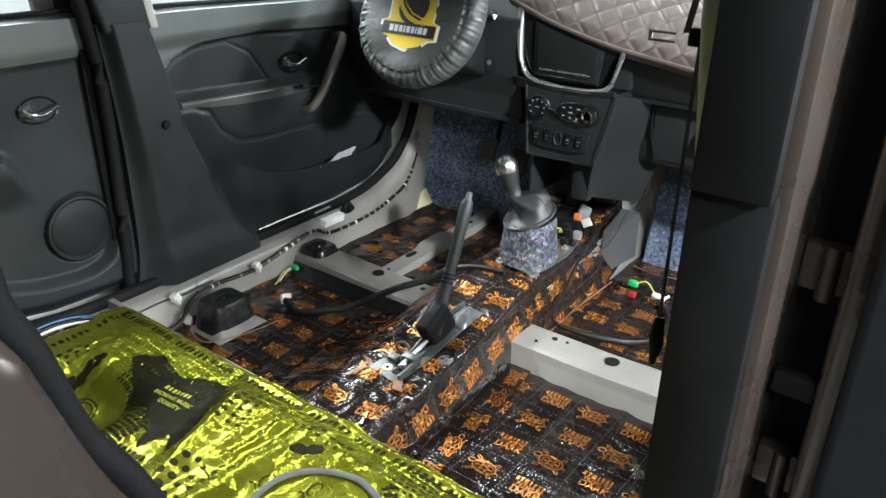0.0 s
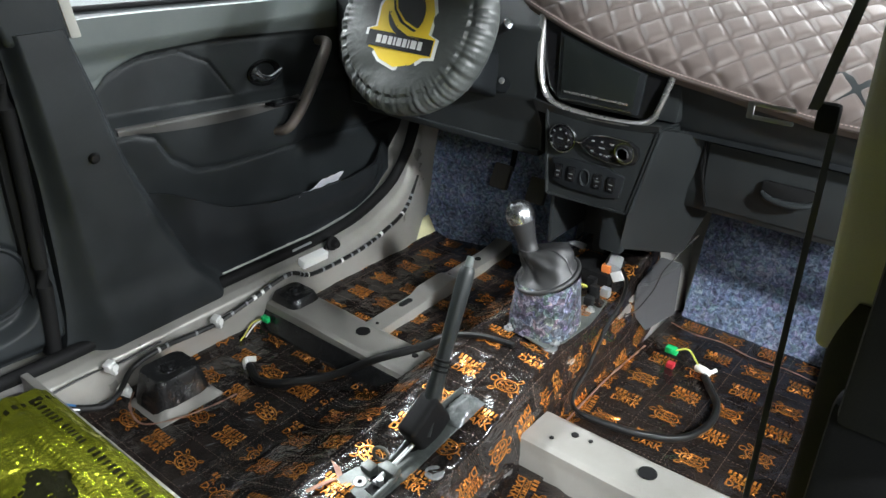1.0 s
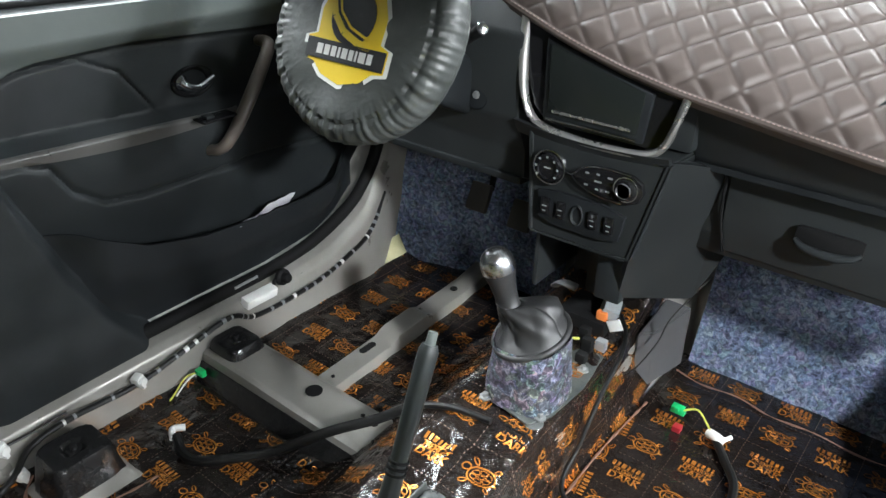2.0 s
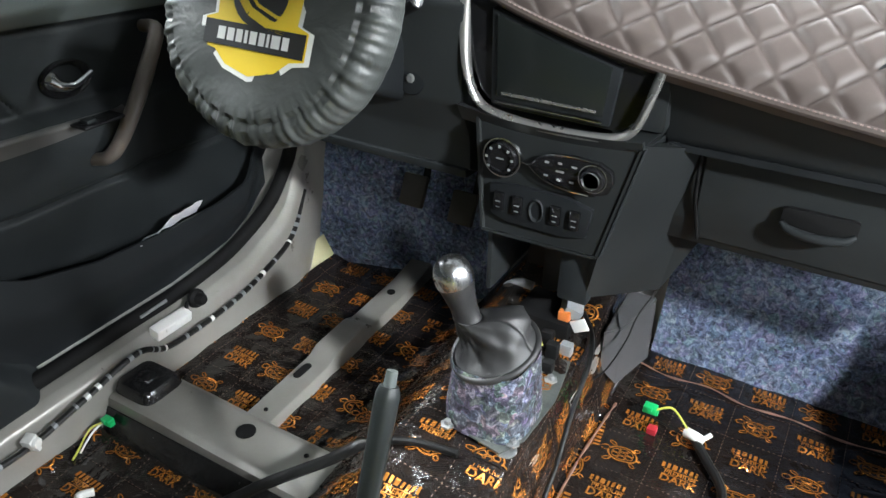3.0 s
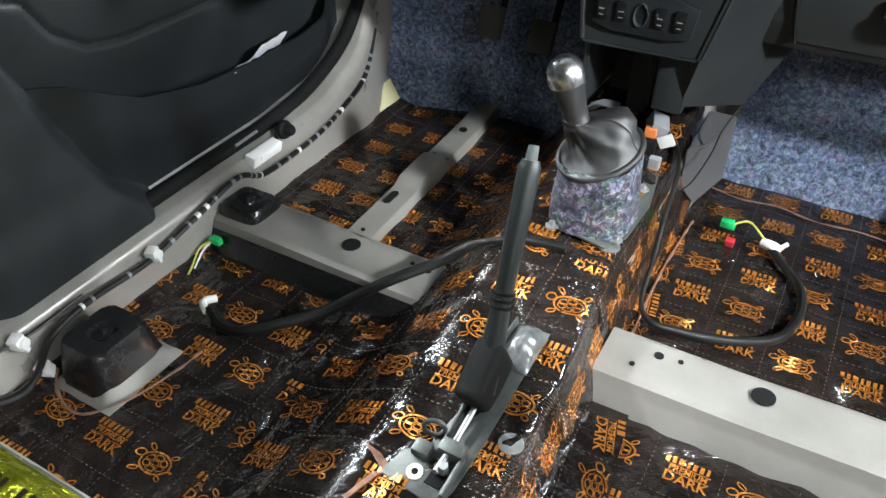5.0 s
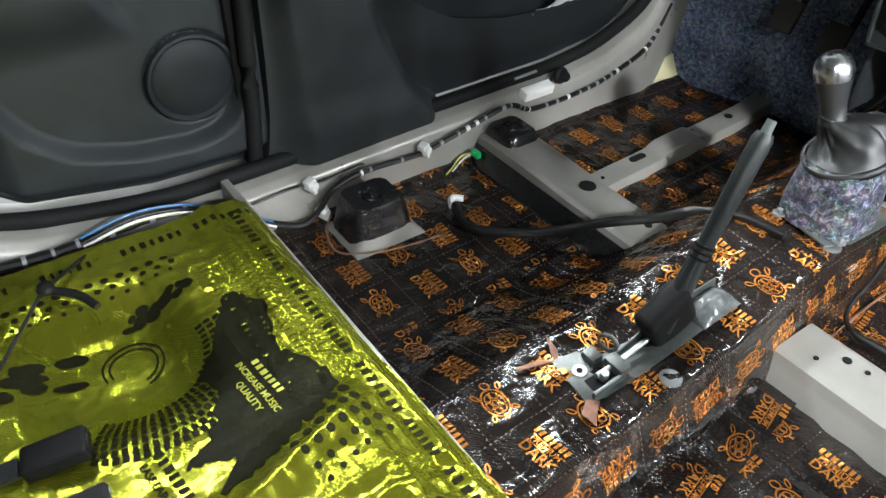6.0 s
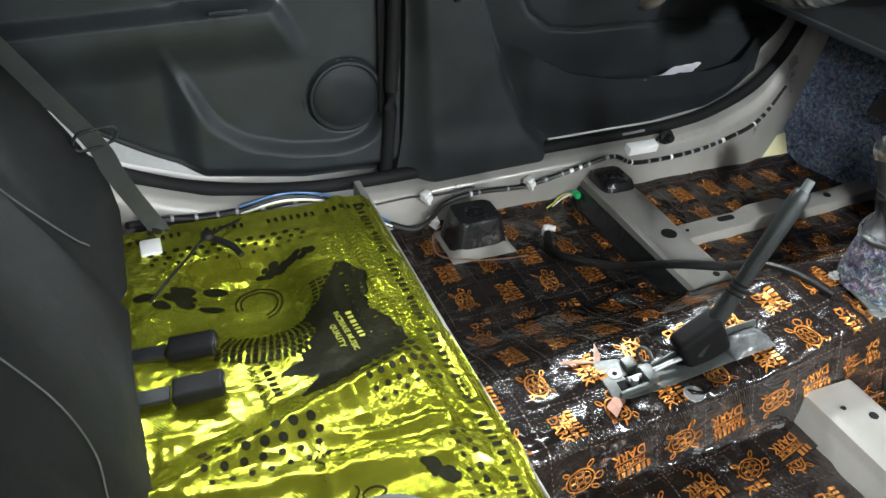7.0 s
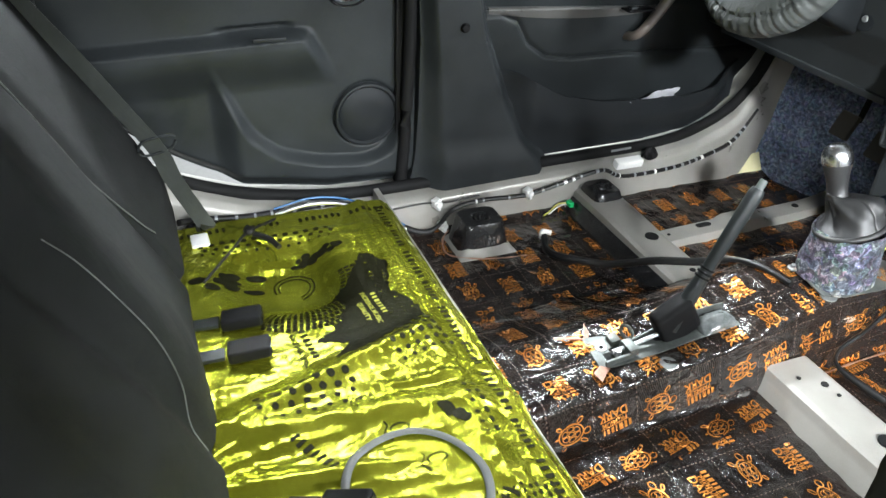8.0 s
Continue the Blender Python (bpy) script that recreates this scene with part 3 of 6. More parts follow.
def deadening_mat(name, label, x0, x1, y0, y1, ox, oy, px, py, fn, turn_at=None, seed=1):
    """One sheet of printed black film: film, copper print, rows of perforations."""
    ob = thing(name, label, "sound mat", ((x0 + x1) / 2, (y0 + y1) / 2, 0))
    nu, nv = max(12, int((x1 - x0) / 0.006)), int((y1 - y0) / 0.006)

    def edge(u, v):
        ey = 0.006 * nz(u * 9, seed, 0, 1)
        return fn(x0 + (x1 - x0) * u, y0 + ey * (1 if v < 0.5 else -1) * abs(2 * v - 1) + (y1 - y0) * v)
    part("film", shell(edge, nu, nv, (0, 0, -0.003)), FILM, ob)
    sheet, dots = Plate(), Plate()
    rnd = random.Random(seed)
    i0, i1 = int(math.floor((x0 - ox) / px)) - 1, int(math.ceil((x1 - ox) / px)) + 1
    j0, j1 = int(math.floor((y0 - oy) / py)) - 1, int(math.ceil((y1 - oy) / py)) + 1
    for i in range(i0, i1 + 1):
        for j in range(j0, j1 + 1):
            x, y = ox + px * i, oy + py * j
            t = turn_at(x, y) if turn_at else 0.0
            sheet.add(BADGE if (i + j) % 2 == 0 else WORDS, x, y, t + rnd.uniform(-0.02, 0.02), 1.08 if (i + j) % 2 == 0 else 1.18)
        for k in range(int((y1 - y0) / 0.0085)):
            y = y0 + 0.0085 * k
            dots.rect(ox + px * (i + 0.5) - 0.0006, ox + px * (i + 0.5) + 0.0006, y, y + 0.0038)
    for j in range(j0, j1 + 1):
        for k in range(int((x1 - x0) / 0.0085)):
            x = x0 + 0.0085 * k
            dots.rect(x, x + 0.0038, oy + py * (j + 0.5) - 0.0006, oy + py * (j + 0.5) + 0.0006)
    inside = lambda x, y: x0 + 0.004 < x < x1 - 0.004 and y0 + 0.008 < y < y1 - 0.008
    lift = lambda x, y: fn(x, y) + Vector((0, 0, 0.0011))
    part("print", sheet.onto(lift, inside), COPPER, ob, "copper-orange printed lettering and badges", kind="stuff")
    part("perforation", dots.onto(lift, inside), PERF, ob, "dotted perforation lines", kind="stuff")
    return ob


flat_left = lambda x, y: Vector((x, y, 0.002 + wrinkle(x, y) + 0.012 * step(-0.56, -0.60, x)))
flat_right = lambda x, y: Vector((x, y, 0.002 + wrinkle(x, y)))
deadening_mat("sound_mat", "black film mat with copper print behind the driver crossmember", -0.60, -0.245, 0.83, 1.350, -0.334, 1.155, 0.092, 0.0925, flat_left, seed=1)
deadening_mat("sound_mat", "black film sound mat with copper print in the driver footwell", -0.60, -0.245, 1.488, 2.06, -0.347, 1.525, 0.092, 0.0925, flat_left, seed=2)
deadening_mat("sound_mat", "black film sound mat with copper print in the rear passenger footwell", 0.128, 0.60, 0.83, 1.352, 0.189, 1.30, 0.0915, 0.089, flat_right, seed=3)
deadening_mat("sound_mat", "black film sound mat with copper print in the passenger footwell", 0.124, 0.60, 1.488, 2.075, 0.189, 1.755, 0.0915, 0.089, flat_right, seed=4)


def over_tunnel(s, y):
    """s is x on the tunnel's flat top and runs on down its sides and out over the floor."""
    h = tunnel_h(y)
    wr = 0.100 - 0.012 * step(1.3, 1.5, y)
    L = math.hypot(0.034, h)
    d = s - wr
    x, z = s, h * step(-0.25, -0.05, s) + 0.003
    if 0 < d < L:
        x, z = wr + 0.034 * d / L, h * (1 - d / L) + 0.004
    elif d >= L:
        x, z = wr + 0.034 + d - L, 0.0045
    r = 0.012
    if abs(d) < r:
        z -= 0.30 * (r - abs(d)) ** 2 / r
    crumple = math.exp(-((y - 1.47) / 0.07) ** 2) + 0.5 * math.exp(-((y - 1.02) / 0.10) ** 2) * step(0.02, 0.08, x) + 0.7 * math.exp(-((x - 0.10) / 0.025) ** 2) * step(1.40, 1.30, y)
    fold = (0.5 - abs(nz(x * 22, y * 26, 3.0))) * 0.015 * crumple * (1 if d < 0 else 0.4)
    return Vector((x + 0.5 * wrinkle(z * 3, y + 2), y, z + fold + wrinkle(x + 5, y) * (1.4 if d < 0 else 0.5)))


deadening_mat("sound_mat", "black film sound mat with copper print over the central tunnel", -0.262, 0.27, 0.815, 1.50, 0.066, 1.045, 0.092, 0.089, over_tunnel, lambda x, y: -1.45 if x > 0.105 else 0.0, seed=5)
deadening_mat("sound_mat", "black film mat with copper print around the gear lever", -0.262, 0.27, 1.50, 1.98, 0.15, 1.60, 0.092, 0.089, over_tunnel, lambda x, y: -1.45 if x > 0.08 else 0.0, seed=6)


def pan(x, y):
    """The raised rear seat pan with its hollows and ribs."""
    s = x + 0.36 * (y - 0.60) + 0.030
    z = 0.153 + 0.028 * step(-0.040, 0.030, s) * step(0.815, 0.74, y)
    z += 0.010 * math.exp(-((s - 0.032) / 0.016) ** 2) * step(0.79, 0.70, y)
    z += 0.0022 * (0.5 + 0.5 * math.sin(x * 560)) * step(0.0, 0.5, math.sin(y * 290)) * step(0.695, 0.72, y) * step(0.812, 0.80, y) * step(-0.44, -0.40, x) * step(-0.09, -0.13, x)
    z += 0.008 * math.exp(-((x - 0.10 - 0.1 * (y - 0.5)) / 0.022) ** 2) + 0.010 * math.exp(-((x - 0.20 - 0.15 * (y - 0.5)) / 0.018) ** 2) * step(0.62, 0.52, y)
    z -= 0.040 * math.exp(-((x + 0.31) / 0.11) ** 4 - ((y - 0.56) / 0.10) ** 4)
    z += 0.007 * math.exp(-((y - 0.775) / 0.012) ** 2) * step(-0.20, -0.30, x)
    z -= 0.012 * step(0.822, 0.842, y)
    z += 0.0040 * nz(x, y, 0.0, 9)
    z += 0.0030 * (1 - 2 * abs(nz(x * 30, y * 9, 2.0))) * (0.4 + 0.6 * step(-0.1, 0.1, x))
    z += 0.0018 * (1 - 2 * abs(nz(x * 14 + 3 * nz(x * 4, y * 4, 1), y * 34, 6.0)))
    z += 0.0007 * nz(x, y, 9.0, 75)
    return Vector((x, y, z))


def foil_mat():
    ob = thing("insulation_mat", "glossy yellow-green foil mat with black print on the seat pan", "insulation mat", (-0.05, 0.62, 0.15))
    X0, X1, Y0, Y1 = -0.535, 0.56, 0.33, 0.842
    part("foil", shell(lambda u, v: pan(X0 + (X1 - X0) * u + 0.006 * nz(v * 5, 0, 2), Y0 + (Y1 - Y0) * v + 0.004 * nz(u * 8, 3, 0)), 420, 200, (0, 0, -0.008)), FOIL, ob, "creased yellow-green metallic foil")
    part("foam_edge", shell(lambda u, v: pan(X0 + (X1 - X0) * u, Y1 + 0.004) + Vector((0, 0.004 * v, -0.006 - 0.016 * v)), 120, 3, (0, -0.006, 0)), FOAM, ob, "grey foam edge")
    p = Plate()
    word = [0.0065, 0.0060, 0.0080, 0.0050, 0.0065, 0.0060, 0.0050]
    word2 = [0.0065, 0.0030, 0.0050, 0.0030, 0.0065, 0.0050]
    for k, x in enumerate((-0.46, -0.27, -0.08, 0.11, 0.30, 0.49)):
        p.blocks(word, x, 0.809, 0.013, 0.0080)
        p.blocks(word2, x + 0.092, 0.809, 0.012, 0.0060)
    for y in (0.44, 0.56, 0.68, 0.79):
        p.blocks(word if y != 0.56 else word2, -0.500, y, 0.013, 0.0075, math.pi / 2)
    # ray pattern
    cx, cy = -0.296, 0.584
    for ring, r in enumerate((0.088, 0.100, 0.112, 0.124, 0.136, 0.148, 0.158)):
        for a in np.arange(-0.75 + 0.03 * ring, 1.75 - 0.02 * ring, 0.105 - 0.006 * ring):
            c, s = math.cos(a), math.sin(a)
            w = 0.0022 + 0.0002 * ring
            q = [(r - 0.0045, -w), (r + 0.0045, -w * 1.15), (r + 0.0045, w * 1.15), (r - 0.0045, w)]
            p.poly([(cx + u * c - v * s, cy + u * s + v * c) for u, v in q])
    for r in (0.030, 0.038):
        p.band([(cx - 0.02 + r * math.cos(a), cy + r * math.sin(a)) for a in np.linspace(0.2, 5.0, 20)], 0.0025)
    # torn-edged black patch
    rnd = random.Random(4)
    outline = spline([(-0.330, 0.722, 0), (-0.292, 0.757, 0), (-0.212, 0.742, 0), (-0.160, 0.766, 0), (-0.117, 0.772, 0), (-0.090, 0.746, 0), (-0.068, 0.692, 0), (-0.045, 0.645, 0), (-0.040, 0.592, 0), (-0.072, 0.628, 0), (-0.092, 0.612, 0), (-0.100, 0.575, 0), (-0.125, 0.612, 0), (-0.180, 0.648, 0), (-0.232, 0.640, 0), (-0.258, 0.672, 0)], 7, True)
    ring = [(q.x + rnd.uniform(-0.0045, 0.0045), q.y + rnd.uniform(-0.0045, 0.0045)) for q in outline]
    c0 = (-0.150, 0.695)
    for (x0, y0), (x1, y1) in zip(ring, ring[1:] + ring[:1]):
        at = lambda P, f: (c0[0] + (P[0] - c0[0]) * f, c0[1] + (P[1] - c0[1]) * f)
        p.poly([c0, at((x0, y0), 0.1), at((x1, y1), 0.1)])
        for k in range(1, 10):
            p.poly([at((x0, y0), k / 10), at((x0, y0), (k + 1) / 10), at((x1, y1), (k + 1) / 10), at((x1, y1), k / 10)])
    # dark ovals clustered on the foil by the sill
    for k in range(11):
        a, q = rnd.uniform(0, 6.28), rnd.random()
        p.oval(-0.345 + 0.05 * math.cos(a) * q, 0.470 + 0.060 * math.sin(a) * q, rnd.uniform(0.006, 0.014), rnd.uniform(0.008, 0.022), 9, rnd.uniform(-0.5, 0.5))
    for k in range(12):
        p.oval(-0.385 + rnd.uniform(-0.01, 0.01), 0.60 + 0.008 * k, rnd.uniform(0.004, 0.010), rnd.uniform(0.006, 0.013), 9, rnd.uniform(-0.5, 0.5))
    # dots that shrink away from the patch
    for i in range(6):
        for j in range(6):
            r = 0.0088 - 0.0008 * j - 0.0002 * i
            p.oval(-0.112 + 0.0195 * j + 0.006 * i, 0.765 - 0.0185 * i + 0.004 * j, r, r * 0.85, 11)
    for k in range(9):
        p.oval(0.150 + rnd.uniform(-0.016, 0.016), 0.722 + rnd.uniform(-0.014, 0.014), rnd.uniform(0.006, 0.012), rnd.uniform(0.005, 0.010), 9, rnd.uniform(-1, 1))
    for i in range(6):
        p.oval(0.095 + 0.020 * i, 0.775 - 0.001 * i, 0.0038 + 0.0006 * i, 0.0042, 9)
        p.oval(0.100 + 0.020 * i, 0.757 - 0.001 * i, 0.0048 - 0.0006 * i, 0.0042, 9)
    for i in range(7):
        for j in range(4):
            r = 0.0078 - 0.0010 * j - 0.0003 * abs(i - 3)
            p.oval(0.02 + 0.020 * j, 0.455 + 0.023 * i + 0.006 * (j % 2), r, r * 0.9, 10)
    for i in range(13):
        for j in range(3):
            p.oval(-0.455 + 0.014 * j, 0.43 + 0.021 * i + 0.007 * (j % 2), 0.0046 - 0.0010 * j, 0.0058 - 0.0012 * j, 8)
    # fine dots at the front edge
    for i in range(26):
        for j in range(8):
            r = 0.0052 - 0.0004 * j
            p.oval(0.30 + 0.0125 * i + 0.005 * (j % 2), 0.805 - 0.0125 * j, r, r * 0.7, 8)
    p.blocks(word, 0.335, 0.705, 0.020, 0.008, -0.9).blocks(word, 0.16, 0.51, 0.016, 0.007, 0.5)
    p.blocks(word, -0.100, 0.562, 0.012, 0.0050, 0.13)
    p.word("EASE EAR LEVEL", 0.0125, -0.087, 0.544, 0.12)
    for k in range(3):
        p.band([(0.085 + 0.07 * k + 0.008 * math.cos(a), 0.605 + 0.03 * k + 0.014 * math.sin(a)) for a in np.linspace(0.4, 5.2, 14)], 0.002)
        p.band([(0.070 + 0.07 * k + 0.012 * q, 0.585 + 0.03 * k + 0.004 * math.sin(3 * q)) for q in np.linspace(0, 3, 10)], 0.0018)
    ok = lambda x, y: X0 + 0.01 < x < X1 - 0.01 and Y0 + 0.01 < y < Y1 - 0.01
    part("print", p.onto(lambda x, y: pan(x, y) + Vector((0, 0, 0.0012)), ok), FOILINK, ob, "black print with dots and marks, and dark ovals", kind="stuff")
    q = Plate()
    q.blocks([w * 0.9 for w in word], -0.168, 0.706, 0.0090, 0.004, 0.09)
    q.word("INCREASE MUSIC", 0.0125, -0.160, 0.689, 0.09)
    q.word("QUALITY", 0.0125, -0.152, 0.674, 0.09)
    part("reversed_print", q.onto(lambda x, y: pan(x, y) + Vector((0, 0, 0.0022)), ok), FOILTEXT, ob, "yellow lettering on the black patch", kind="stuff")
    # round service cover ring
    c = Vector((0.265, 0.622, 0))
    ringpts = [pan(c.x + 0.098 * math.cos(a), c.y + 0.094 * math.sin(a)) + Vector((0, 0, 0.004)) for a in np.linspace(0, 2 * math.pi, 25)[:-1]]
    hatch = thing("tank_hatch", "grey sealing ring of the hatch in the foil", "hatch", (c.x, c.y, 0.18))
    part("ring", tube(ringpts, 0.0060, 8, 4, True, 0.45), DULLGREY, hatch)


foil_mat()
solid("seat_pan", shell(lambda u, v: Vector((-0.62 + 1.24 * u, 0.05 + 0.80 * v, 0.070 + 0.02 * v)), 20, 16, (0, 0, -0.03)), PRIMER, "painted steel rear seat pan", "seat pan", "structure")
solid("heel_board", block(-0.62, 0.62, 0.835, 0.85, -0.01, 0.135, 0.004), PRIMER, "painted steel heel board in front of the rear seat pan", "wall", "structure")


# ---- doors and pillars ----
def door_front_relief(y, z):
    za = 0.505 - (y - 1.137) * 0.055
    d = 0.018 * step(0.635, 0.675, z)
    arc = lerp([(1.05, 0.52), (1.09, 0.565), (1.14, 0.608), (1.19, 0.630), (1.23, 0.639), (1.40, 0.643), (1.55, 0.632), (1.9, 0.61)], y)
    d -= 0.006 * step(arc + 0.006, arc - 0.006, z)
    d -= 0.004 * math.exp(-((z - arc) / 0.006) ** 2)
    seam = lerp([(1.10, 0.60), (1.2, 0.632), (1.30, 0.635), (1.37, 0.60), (1.41, 0.545), (1.44, 0.50)], y)
    d -= 0.0035 * math.exp(-((z - seam) / 0.0035) ** 2) * step(1.46, 1.42, y)
    top = za + 0.012
    fade = step(1.62, 1.56, y)
    arm = step(top + 0.020, top - 0.004, z) * step(top - 0.26, top - 0.02, z)
    d += 0.042 * arm * (0.45 + 0.55 * fade)
    seam_at = lambda q: lerp([(1.16, 0.50), (1.20, 0.485), (1.235, 0.43), (1.29, 0.39), (1.36, 0.378), (1.5, 0.378), (1.8, 0.36)], q)
    lean = math.hypot(1, (seam_at(y + 0.012) - seam_at(y - 0.012)) / 0.024)
    off = (z - seam_at(y)) / lean
    d -= 0.006 * math.exp(-(off / 0.005) ** 2) * step(1.14, 1.18, y)
    d += 0.006 * step(0.003, -0.005, off)
    return d


def door_rear_relief(y, z):
    d = 0.016 * step(0.64, 0.68, z)
    lip_at = lambda q: lerp([(0.50, 0.46), (0.53, 0.40), (0.553, 0.347), (0.588, 0.271), (0.646, 0.222), (0.736, 0.194), (0.831, 0.183), (0.88, 0.193), (0.905, 0.217), (0.925, 0.262), (0.940, 0.34), (0.955, 0.50)], q)
    lip = sum(lip_at(y + 0.008 * k) for k in (-2, -1, 0, 1, 2)) / 5
    lean = math.hypot(1, (lip_at(y + 0.014) - lip_at(y - 0.014)) / 0.028)
    d += 0.030 * step(0.006, -0.018, (z - lip) / lean) * step(0.50, 0.56, y)
    arm = lerp([(0.2, 0.47), (0.66, 0.482), (0.73, 0.482)], y)
    d += 0.040 * step(arm + 0.016, arm - 0.004, z) * step(0.36, arm - 0.015, z) * step(0.74, 0.70, y - (0.48 - z) * 0.5)
    d -= 0.012 * step(0.52, 0.56, y) * step(0.70, 0.66, y) * step(arm + 0.002, arm + 0.008, z) * step(arm + 0.03, arm + 0.02, z)
    r = math.hypot(y - 0.849, z - 0.285)
    d -= 0.007 * math.exp(-((r - 0.075) / 0.004) ** 2)
    d += 0.004 * step(0.075, 0.069, r)
    return d


def make_door(side, name, y0, y1, zb, zt, relief, label, base_x=0.705):
    ob = thing(name, label, "car door", (side * 0.72, (y0 + y1) / 2, 0.1))

    def f(u, v):
        y = y0 + (y1 - y0) * u
        z = zb(y) + (zt(y) - zb(y)) * v
        curl = 0.03 * step(0.06, 0.0, v) + 0.02 * step(0.985, 1.0, v)
        return Vector((side * (base_x - relief(y, z) + curl), y, z))
    part("door_panel", shell(f, 210, 190, (side * 0.012, 0, 0)), TRIM, ob, "charcoal moulded door panel")
    part("door_skin", prism([(y0, zb(y0) - 0.05), (y1, zb(y1) - 0.05), (y1, 0.72), (y0, 0.72)], "x", side * 0.75, side * 0.80), BODY, ob, "brown painted outer skin")
    part("window_frame", merge(block(min(side * 0.735, side * 0.765), max(side * 0.735, side * 0.765), y0, y0 + 0.045, 0.72, 1.12, 0.004), block(min(side * 0.735, side * 0.765), max(side * 0.735, side * 0.765), y1 - 0.045, y1, 0.72, 1.12, 0.004), block(min(side * 0.735, side * 0.765), max(side * 0.735, side * 0.765), y0, y1, 1.09, 1.13, 0.004)), RUBBER, ob)
    pane = part("window_pane", block(min(side * 0.748, side * 0.752), max(side * 0.748, side * 0.752), y0 + 0.04, y1 - 0.04, 0.70, 1.10, 0), GLASS, ob, "clear side window glass")
    pane.visible_shadow = False
    part("window_strip", tube([(side * 0.715, y0, zt(y0) + 0.004), (side * 0.715, y1, zt(y1) + 0.004)], 0.006), RUBBER, ob)
    return ob


def door_top_pads():
    arc = lambda y: lerp([(1.05, 0.525), (1.09, 0.570), (1.14, 0.613), (1.19, 0.635), (1.23, 0.644), (1.40, 0.648), (1.55, 0.637), (2.02, 0.610)], y)

    def f(u, v):
        y = 1.065 + 0.945 * u
        z = arc(y) + (ft(y) - 0.004 - arc(y)) * v
        return Vector((-(0.7035 - door_front_relief(y, z) + 0.018 * step(0.97, 1.0, v)), y, z))
    # Upward-facing light on the pad is put into its colour.
    part("top_pad", shell(f, 120, 30, (-0.003, 0, 0)), TOPPAD, DOOR_FL, "door top pad lightened for the light it catches")

    def g(u, v):
        y = 1.125 + 0.46 * u
        za = 0.505 - (y - 1.137) * 0.055
        w = 0.026 * (0.25 + 0.75 * math.sin(math.pi * (0.12 + 0.8 * u)))
        z = za + 0.014 - w * v
        return Vector((-(0.7025 - door_front_relief(y, z)), y, z))
    part("armrest_strip", shell(g, 80, 14, (-0.003, 0, 0)), ARMTRIM, DOOR_FL, "taupe strip painting the armrest highlight")

    def h(u, v):
        y = 0.185 + 0.765 * u
        z = 0.655 + (rt(y) - 0.004 - 0.655) * v
        return Vector((-(0.7035 - door_rear_relief(y, z) + 0.018 * step(0.97, 1.0, v)), y, z))
    part("top_pad", shell(h, 60, 16, (-0.003, 0, 0)), TOPPAD, DOOR_RL, "door top pad lightened for the light it catches")


def pull_handle(door, x, y, z, side=-1):
    """A chrome lever in an oval bowl."""
    s = side
    m = Matrix.Translation((s * x, y, z)) @ Matrix.Rotation(radians(-90 * s), 4, "Y")
    bowl = part("handle_bowl", lathe([(0, -0.010), (0.018, -0.008), (0.024, 0.001), (0.028, 0.003), (0.030, 0.0), (0.030, -0.006)], 28, Matrix.Translation((s * x, y, z)) @ Matrix.Diagonal((1, 1.55, 1, 1)) @ Matrix.Rotation(radians(90 if s < 0 else -90), 4, "Y")), GLOSS, door, "black oval bowl")
    part("handle_lever", merge(tube([(s * (x - 0.006), y - 0.032, z + 0.008), (s * (x - 0.012), y - 0.018, z - 0.004), (s * (x - 0.013), y + 0.004, z - 0.007), (s * (x - 0.010), y + 0.038, z + 0.004)], lambda t: 0.0125 * (1 - 0.5 * t), 12, 6, False, 0.8), lathe([(0, 0.008), (0.010, 0.006), (0.014, 0)], 18, Matrix.Translation((s * (x - 0.004), y - 0.026, z + 0.003)) @ Matrix.Rotation(radians(90 if s < 0 else -90), 4, "Y"))), CHROME, door, "chrome release lever")


fb = lambda y: sill_top(y) + 0.014
ft = lambda y: 0.732 - 0.035 * (y - 1.1)
rb = lambda y: max(sill_top(y) + 0.010, 0.108 + 1.0 * max(0.0, 0.76 - y) ** 2)
rt = lambda y: 0.752 - 0.01 * y
DOOR_FL = make_door(-1, "front_door", 1.06, 2.02, fb, ft, door_front_relief, "closed front door with charcoal panel and brown grab handle")
DOOR_RL = make_door(-1, "rear_door", 0.18, 0.955, rb, rt, door_rear_relief, "closed rear door with charcoal panel and round speaker grille")
door_top_pads()
pull_handle(DOOR_FL, 0.706, 1.513, 0.553)
pull_handle(DOOR_RL, 0.706, 0.812, 0.560)
part("grab_handle", tube([(-0.690, 1.660, 0.607), (-0.662, 1.657, 0.610), (-0.645, 1.648, 0.604), (-0.637, 1.622, 0.573), (-0.633, 1.580, 0.517), (-0.636, 1.540, 0.462), (-0.648, 1.517, 0.434), (-0.680, 1.508, 0.424)], lambda t: 0.0135 - 0.003 * abs(2 * t - 1), 14, 8), surface("brown_satin_plastic", (0.085, 0.070, 0.060), (0.11, 0.092, 0.08), 0.38), DOOR_FL, "satin brown grab handle")
sw = part("window_switch_plate", block(-0.668, -0.632, 1.475, 1.550, 0.494, 0.499, 0.002), GLOSS, DOOR_FL)
part("switch", block(-0.660, -0.642, 1.488, 1.506, 0.498, 0.504, 0.002), TRIM, sw)


